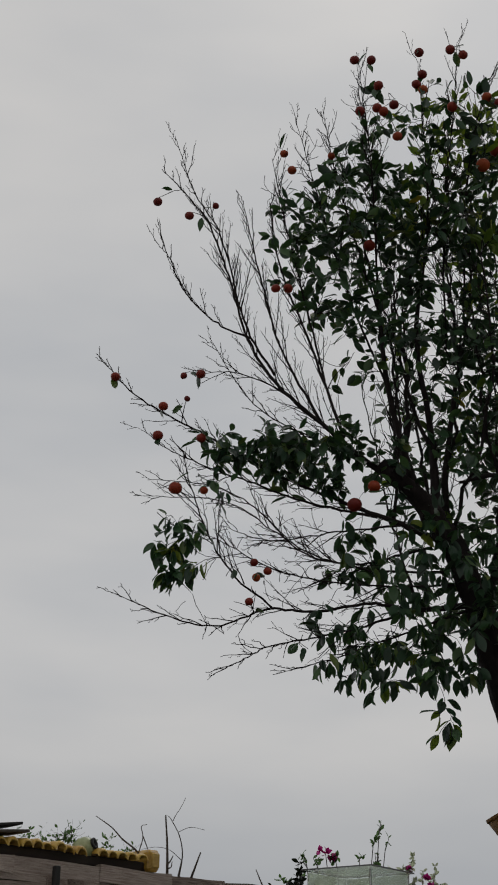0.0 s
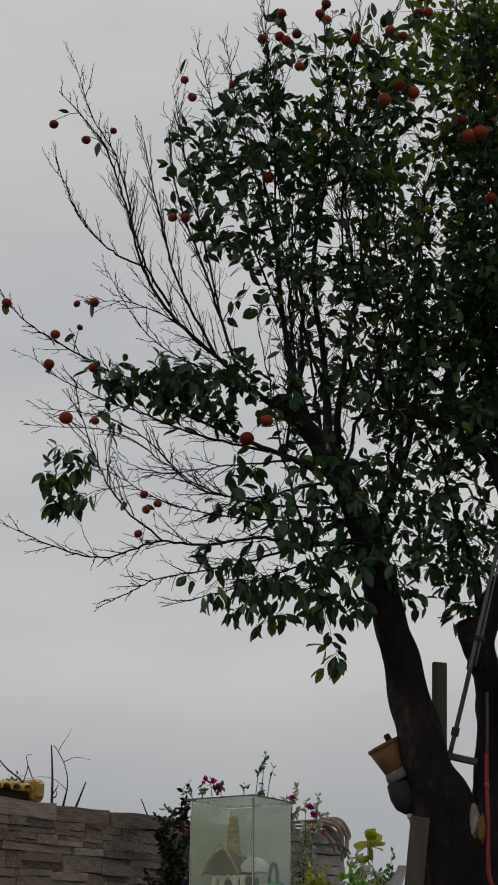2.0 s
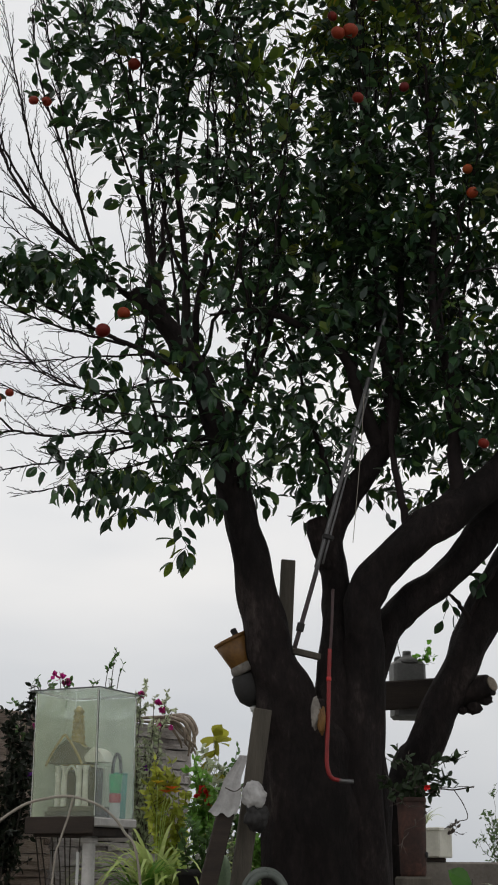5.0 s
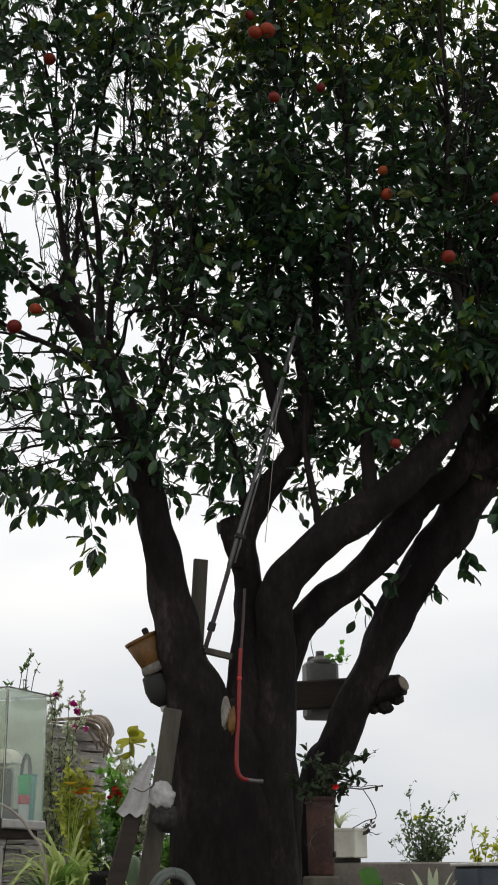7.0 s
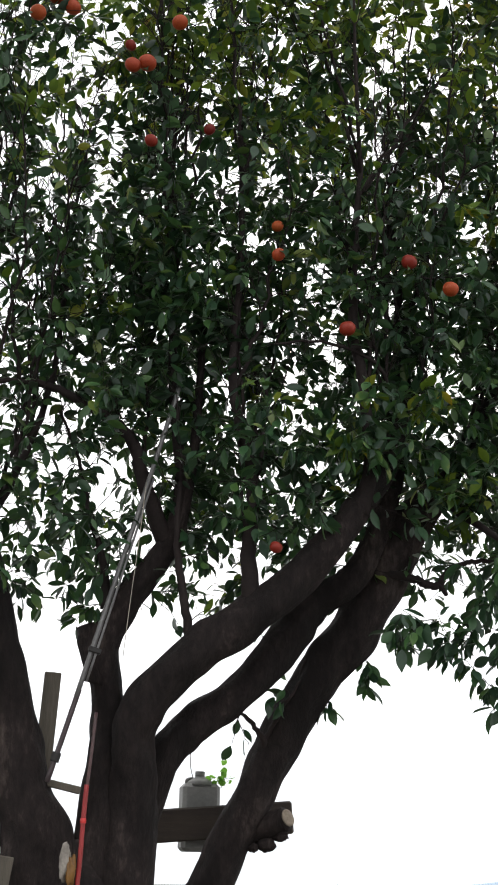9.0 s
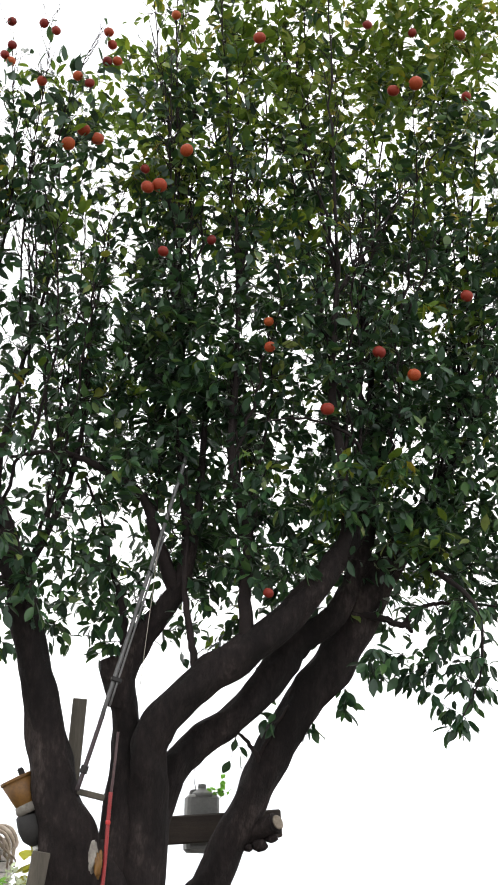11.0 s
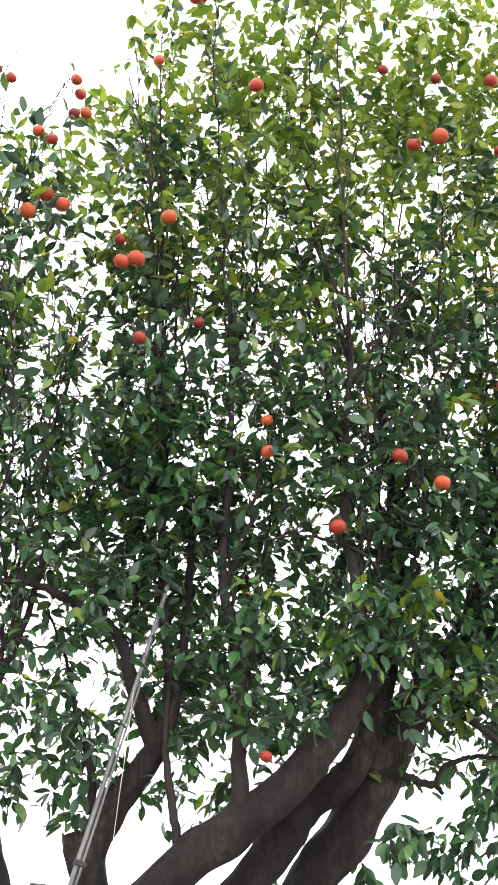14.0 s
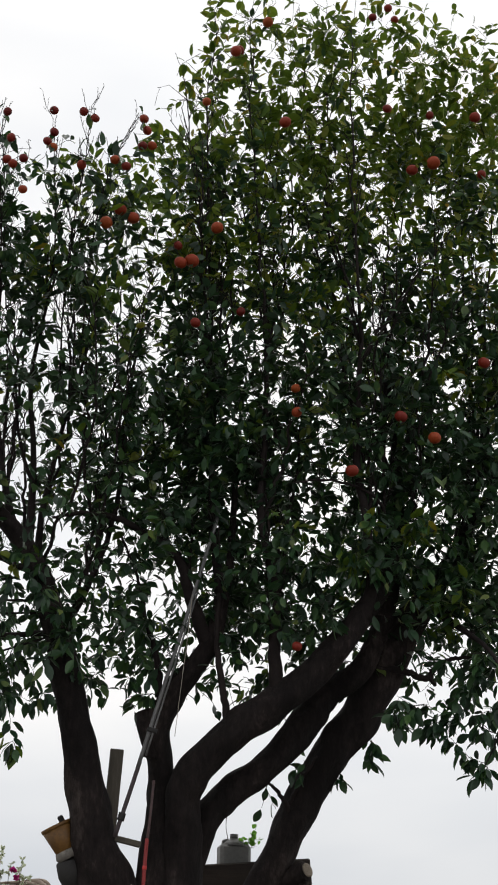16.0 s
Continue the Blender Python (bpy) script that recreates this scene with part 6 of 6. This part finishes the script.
for k, (x, y, z, r) in enumerate(((2.345, 6.30, 2.205, 0.04), (2.40, 6.28, 2.24, 0.033), (2.29, 6.30, 2.19, 0.024))):
    knob = part("burl", crumpled((r, r, r * 0.8), 20 + k, 3, 0.3), bark, tree)
    knob.location = Vector((x, y, z)) - Vector(ORIGIN)

stake = thing("leaning_plank", (0.96, 5.93, 0.0), "long grey plank leaning against the tree trunk", "plank")
part("plank", block((0.078, 0.03, 2.16), 0.004, (0.145, 0.0, 1.06), Matrix.Rotation(0.137, 3, "Y")), old_board, stake)
stake = thing("leaning_plank", (0.66, 5.86, 0.0), "shorter dark plank leaning beside the trunk", "plank")
part("plank", block((0.072, 0.03, 1.78), 0.004, (0.21, 0.0, 0.85), Matrix.Rotation(0.245, 3, "Y")), brown_board, stake)


def drape(corners, rows, cols, sag, seed):
    """A hanging sheet between four corners, with folds and some thickness."""
    c = [np.array(p, float) for p in corners]
    v, f = [], []
    for i in range(rows + 1):
        for j in range(cols + 1):
            a, b = i / rows, j / cols
            q = (1 - a) * ((1 - b) * c[0] + b * c[1]) + a * ((1 - b) * c[2] + b * c[3])
            q = q + np.array((0.006 * math.sin(9 * a + seed), -sag * math.sin(11 * b + 2.5 * a + seed) - 0.5 * sag * math.sin(23 * b + seed), 0.008 * a * math.sin(14 * b + seed)))
            v.append(q)
    for i in range(rows):
        for j in range(cols):
            k = i * (cols + 1) + j
            f.append((k, k + 1, k + cols + 2, k + cols + 1))
    n = len(v)
    v += [q + np.array((0, 0.003, 0)) for q in v]
    f += [tuple(n + q for q in face)[::-1] for face in f]
    return mesh_of("sheet", v, f)


sheet = thing("grey_sheet", (1.1, 5.84, 1.7), "grey-white plastic sheet draped over the leaning planks", "sheet")
part("sheet", drape([(0.028, 0, 0.225), (0.064, 0.01, 0.225), (-0.096, -0.01, -0.015), (0.024, -0.01, -0.022)], 14, 20, 0.0016, 1.0), sheet_mat, sheet)
part("tie", tube_mesh("tie", [(-0.03, -0.02, 0.09), (0.01, -0.03, 0.075), (0.05, -0.02, 0.10)], 0.0025, 5), dry_stem, sheet)
bag = thing("plastic_bag", (1.195, 5.83, 1.76), "crumpled white plastic bag tied to the trunk", "bag")
part("body", crumpled((0.048, 0.04, 0.055), 11, 4, 0.28), sheet_mat, bag)
low = part("dark_bottom", crumpled((0.05, 0.045, 0.055), 12, 4, 0.3), black_plastic, bag, "dark sagging bottom")
low.location = (0.012, 0.005, -0.085)
hose = thing("hose_ring", (1.235, 5.80, 1.37), "grey-green garden hose hung in a ring on the trunk", "hose")
for k, (rr, dy) in enumerate(((0.088, 0.0), (0.074, -0.028))):
    ring = [(rr * math.sin(a), dy + 0.01 * math.sin(2 * a), rr * 1.05 * math.cos(a)) for a in np.linspace(0, 2 * math.pi, 15)]
    part("coil", tube_mesh("coil", ring, 0.015, 10), hose_mat, hose)

# ---- clay pot, planter, parapet and what stands there ----
plinth = thing("concrete_plinth", (1.85, 5.74, 0.0), "plain grey concrete plinth beside the tree", "plinth")
part("block", block((0.13, 0.13, 1.44), 0.01, (0, 0, 0.72)), old_board, plinth)
clay = thing("clay_pot", (1.85, 5.74, 1.44), "tall mossy terracotta pot on a plinth", "pot")
part("body", lathe([(0.05, 0.0), (0.054, 0.01), (0.06, 0.30), (0.055, 0.30), (0.055, 0.26)], 24), terracotta, clay)
part("rim", lathe([(0.06, 0.295), (0.062, 0.298), (0.062, 0.315), (0.055, 0.315)], 24), terracotta, clay)
part("drain_hole", lathe([(0.012, 0.0), (0.013, 0.004), (0.008, 0.006)], 12, at=(0.047, -0.034, 0.085), turn=Vector((0.8, -0.6, 0)).to_track_quat("Z", "Y").to_matrix()), black_plastic, clay)
spray("pot_plant", (1.85, 5.74, 1.75), [(2.04, 5.72, 1.92), (2.12, 5.72, 1.80), (1.77, 5.72, 1.90), (1.84, 5.7, 1.86), (1.95, 5.7, 1.9), (1.86, 5.66, 1.66), (1.80, 5.65, 1.62), (1.77, 5.66, 1.55), (1.82, 5.64, 1.72), (1.76, 5.66, 1.72), (1.74, 5.72, 1.8), (2.0, 5.72, 1.84), (1.88, 5.66, 1.8)], "straggly dark plant with a red bud in the clay pot", "plant", soft_mat("leaf_deep_green", (0.026, 0.045, 0.018), 0.2), 0.042, 26, 0.003, [((1.89, 5.64, 1.79), 0.016, red_petal)], 3, 51)
twig = thing("dry_twig", (1.95, 5.74, 1.79), "dry bent twigs sticking out beside the clay pot", "twig")
part("stem", tube_mesh("stem", [(-0.05, 0, -0.03), (0.02, 0, 0.002), (0.09, 0, 0.0), (0.18, 0, 0.015)], 0.003, 6), dry_stem, twig)
part("stem", tube_mesh("stem", [(0.09, 0, 0.0), (0.13, 0, -0.06), (0.145, 0, -0.115), (0.10, 0, -0.13), (0.04, 0, -0.16)], 0.002, 6), dry_stem, twig)

planter = thing("white_planter", (2.892, 8.69, 1.545), "square white planter on the parapet", "planter")
spin = Matrix.Rotation(-0.72, 3, "Z")
part("box", block((0.2, 0.21, 0.172), 0.008, (0, 0, 0.086), spin), cream_paint, planter)
part("rim", block((0.21, 0.22, 0.022), 0.004, (0, 0, 0.172), spin), cream_paint, planter)
prop = thing("wooden_block", (2.89, 8.69, 1.52), "flat wooden block under the white planter", "block")
part("block", block((0.18, 0.16, 0.024), 0.004, (-0.02, 0, 0.012)), brown_board, prop)
tuft("aloe", (2.84, 8.68, 1.725), 18, 0.2, "spiky grey-green aloe growing in the white planter", "aloe", grey_leaf, 52, 0.011, 0.8)
spray("dry_fern", (2.98, 8.66, 1.71), [(3.06, 8.62, 1.73), (3.09, 8.62, 1.68), (3.04, 8.62, 1.69)], "brown dry fronds drooping from the white planter", "fern", dry_stem, 0.05, 8, 0.003, (), 2, 53)
pick = random.Random(77)
shrub_tips = []
while len(shrub_tips) < 46:
    u, w = pick.uniform(-1, 1), pick.uniform(-0.8, 1)
    if u * u + w * w < 1:
        shrub_tips.append((3.53 + 0.23 * u + 0.05 * w, 9.0 + pick.uniform(-0.15, 0.15), 1.70 + 0.16 * w))
shrub_tips += [(3.44, 9.0, 1.98), (3.76, 9.0, 1.94), (3.83, 9.0, 1.80)]
spray("sparse_shrub", (3.55, 9.1, 1.35), shrub_tips, "sparse round shrub with small leaves behind the parapet", "shrub", soft_mat("leaf_shrub_green", (0.10, 0.15, 0.065)), 0.030, 30, 0.0024, [((3.43 + 0.03 * k, 8.88, 1.80 + 0.008 * (k % 2)), 0.022, green_yellow) for k in range(5)], 8, 54, spread=0.06)
spray("yellow_leaf_shrub", (3.9, 9.0, 0.0), [(3.85, 8.95, 1.66), (3.95, 8.95, 1.68), (4.05, 8.95, 1.64), (3.9, 8.95, 1.62), (4.0, 8.95, 1.6)], "low yellow-green shrub behind the parapet", "shrub", green_yellow, 0.045, 34, 0.005, (), 5, 55)
spray("wispy_shrub", (4.15, 9.05, 0.0), [(4.1, 9.0, 1.75), (4.18, 9.0, 1.8), (4.24, 9.0, 1.7), (4.05, 9.0, 1.68)], "wispy grey shrub behind the parapet", "shrub", grey_leaf, 0.03, 12, 0.004, (), 4, 56, spread=0.1)
tank = thing("water_tank", (3.75, 7.95, 0.0), "dark blue water tank with a pale rim", "tank")
part("body", block((0.72, 0.4, 1.49), 0.02, (0, 0, 0.745)), blue_tank, tank)
part("rim", block((0.75, 0.43, 0.022), 0.006, (0, 0, 1.50)), white_paint, tank, "pale rim")
spray("taro_plant", (2.2, 6.7, 0.0), [(2.1, 6.6, 1.35), (2.25, 6.6, 1.365), (2.4, 6.6, 1.34), (2.0, 6.6, 1.35), (2.5, 6.62, 1.31), (2.3, 6.6, 1.32)], "broad bright green leaves of a tall garden plant", "plant", soft_mat("leaf_fresh_green", (0.06, 0.15, 0.03)), 0.12, 6, 0.008, (), 1, 57, 1.6)
tuft("agave", (2.72, 6.75, 1.18), 11, 0.34, "pale striped agave in a tall pot", "agave", grey_leaf, 58, 0.022, 0.5)
urn = thing("tall_pot", (2.72, 6.75, 0.0), "tall plain grey pot holding an agave", "pot")
part("body", lathe([(0.11, 0.0), (0.12, 0.02), (0.15, 1.15), (0.165, 1.16), (0.165, 1.2), (0.14, 1.2), (0.135, 1.17)], 24), cement_grey, urn)

cactus = thing("column_cactus", (1.31, 7.32, 1.25), "grey-green ribbed column cactus in the planting bed", "cactus")
bm = lathe([(0.03, 0.0), (0.045, 0.06), (0.048, 0.18), (0.042, 0.25), (0.025, 0.285), (0.008, 0.295)], 20)
for v in bm.verts:
    k = 1 + 0.08 * math.cos(10 * math.atan2(v.co.y, v.co.x))
    v.co.x, v.co.y = v.co.x * k, v.co.y * k
part("column", bm, worn("cactus_skin", [(0.3, (0.08, 0.13, 0.07)), (0.7, (0.2, 0.27, 0.16))], 14.0, 90.0, 0.7, 0.3), cactus)
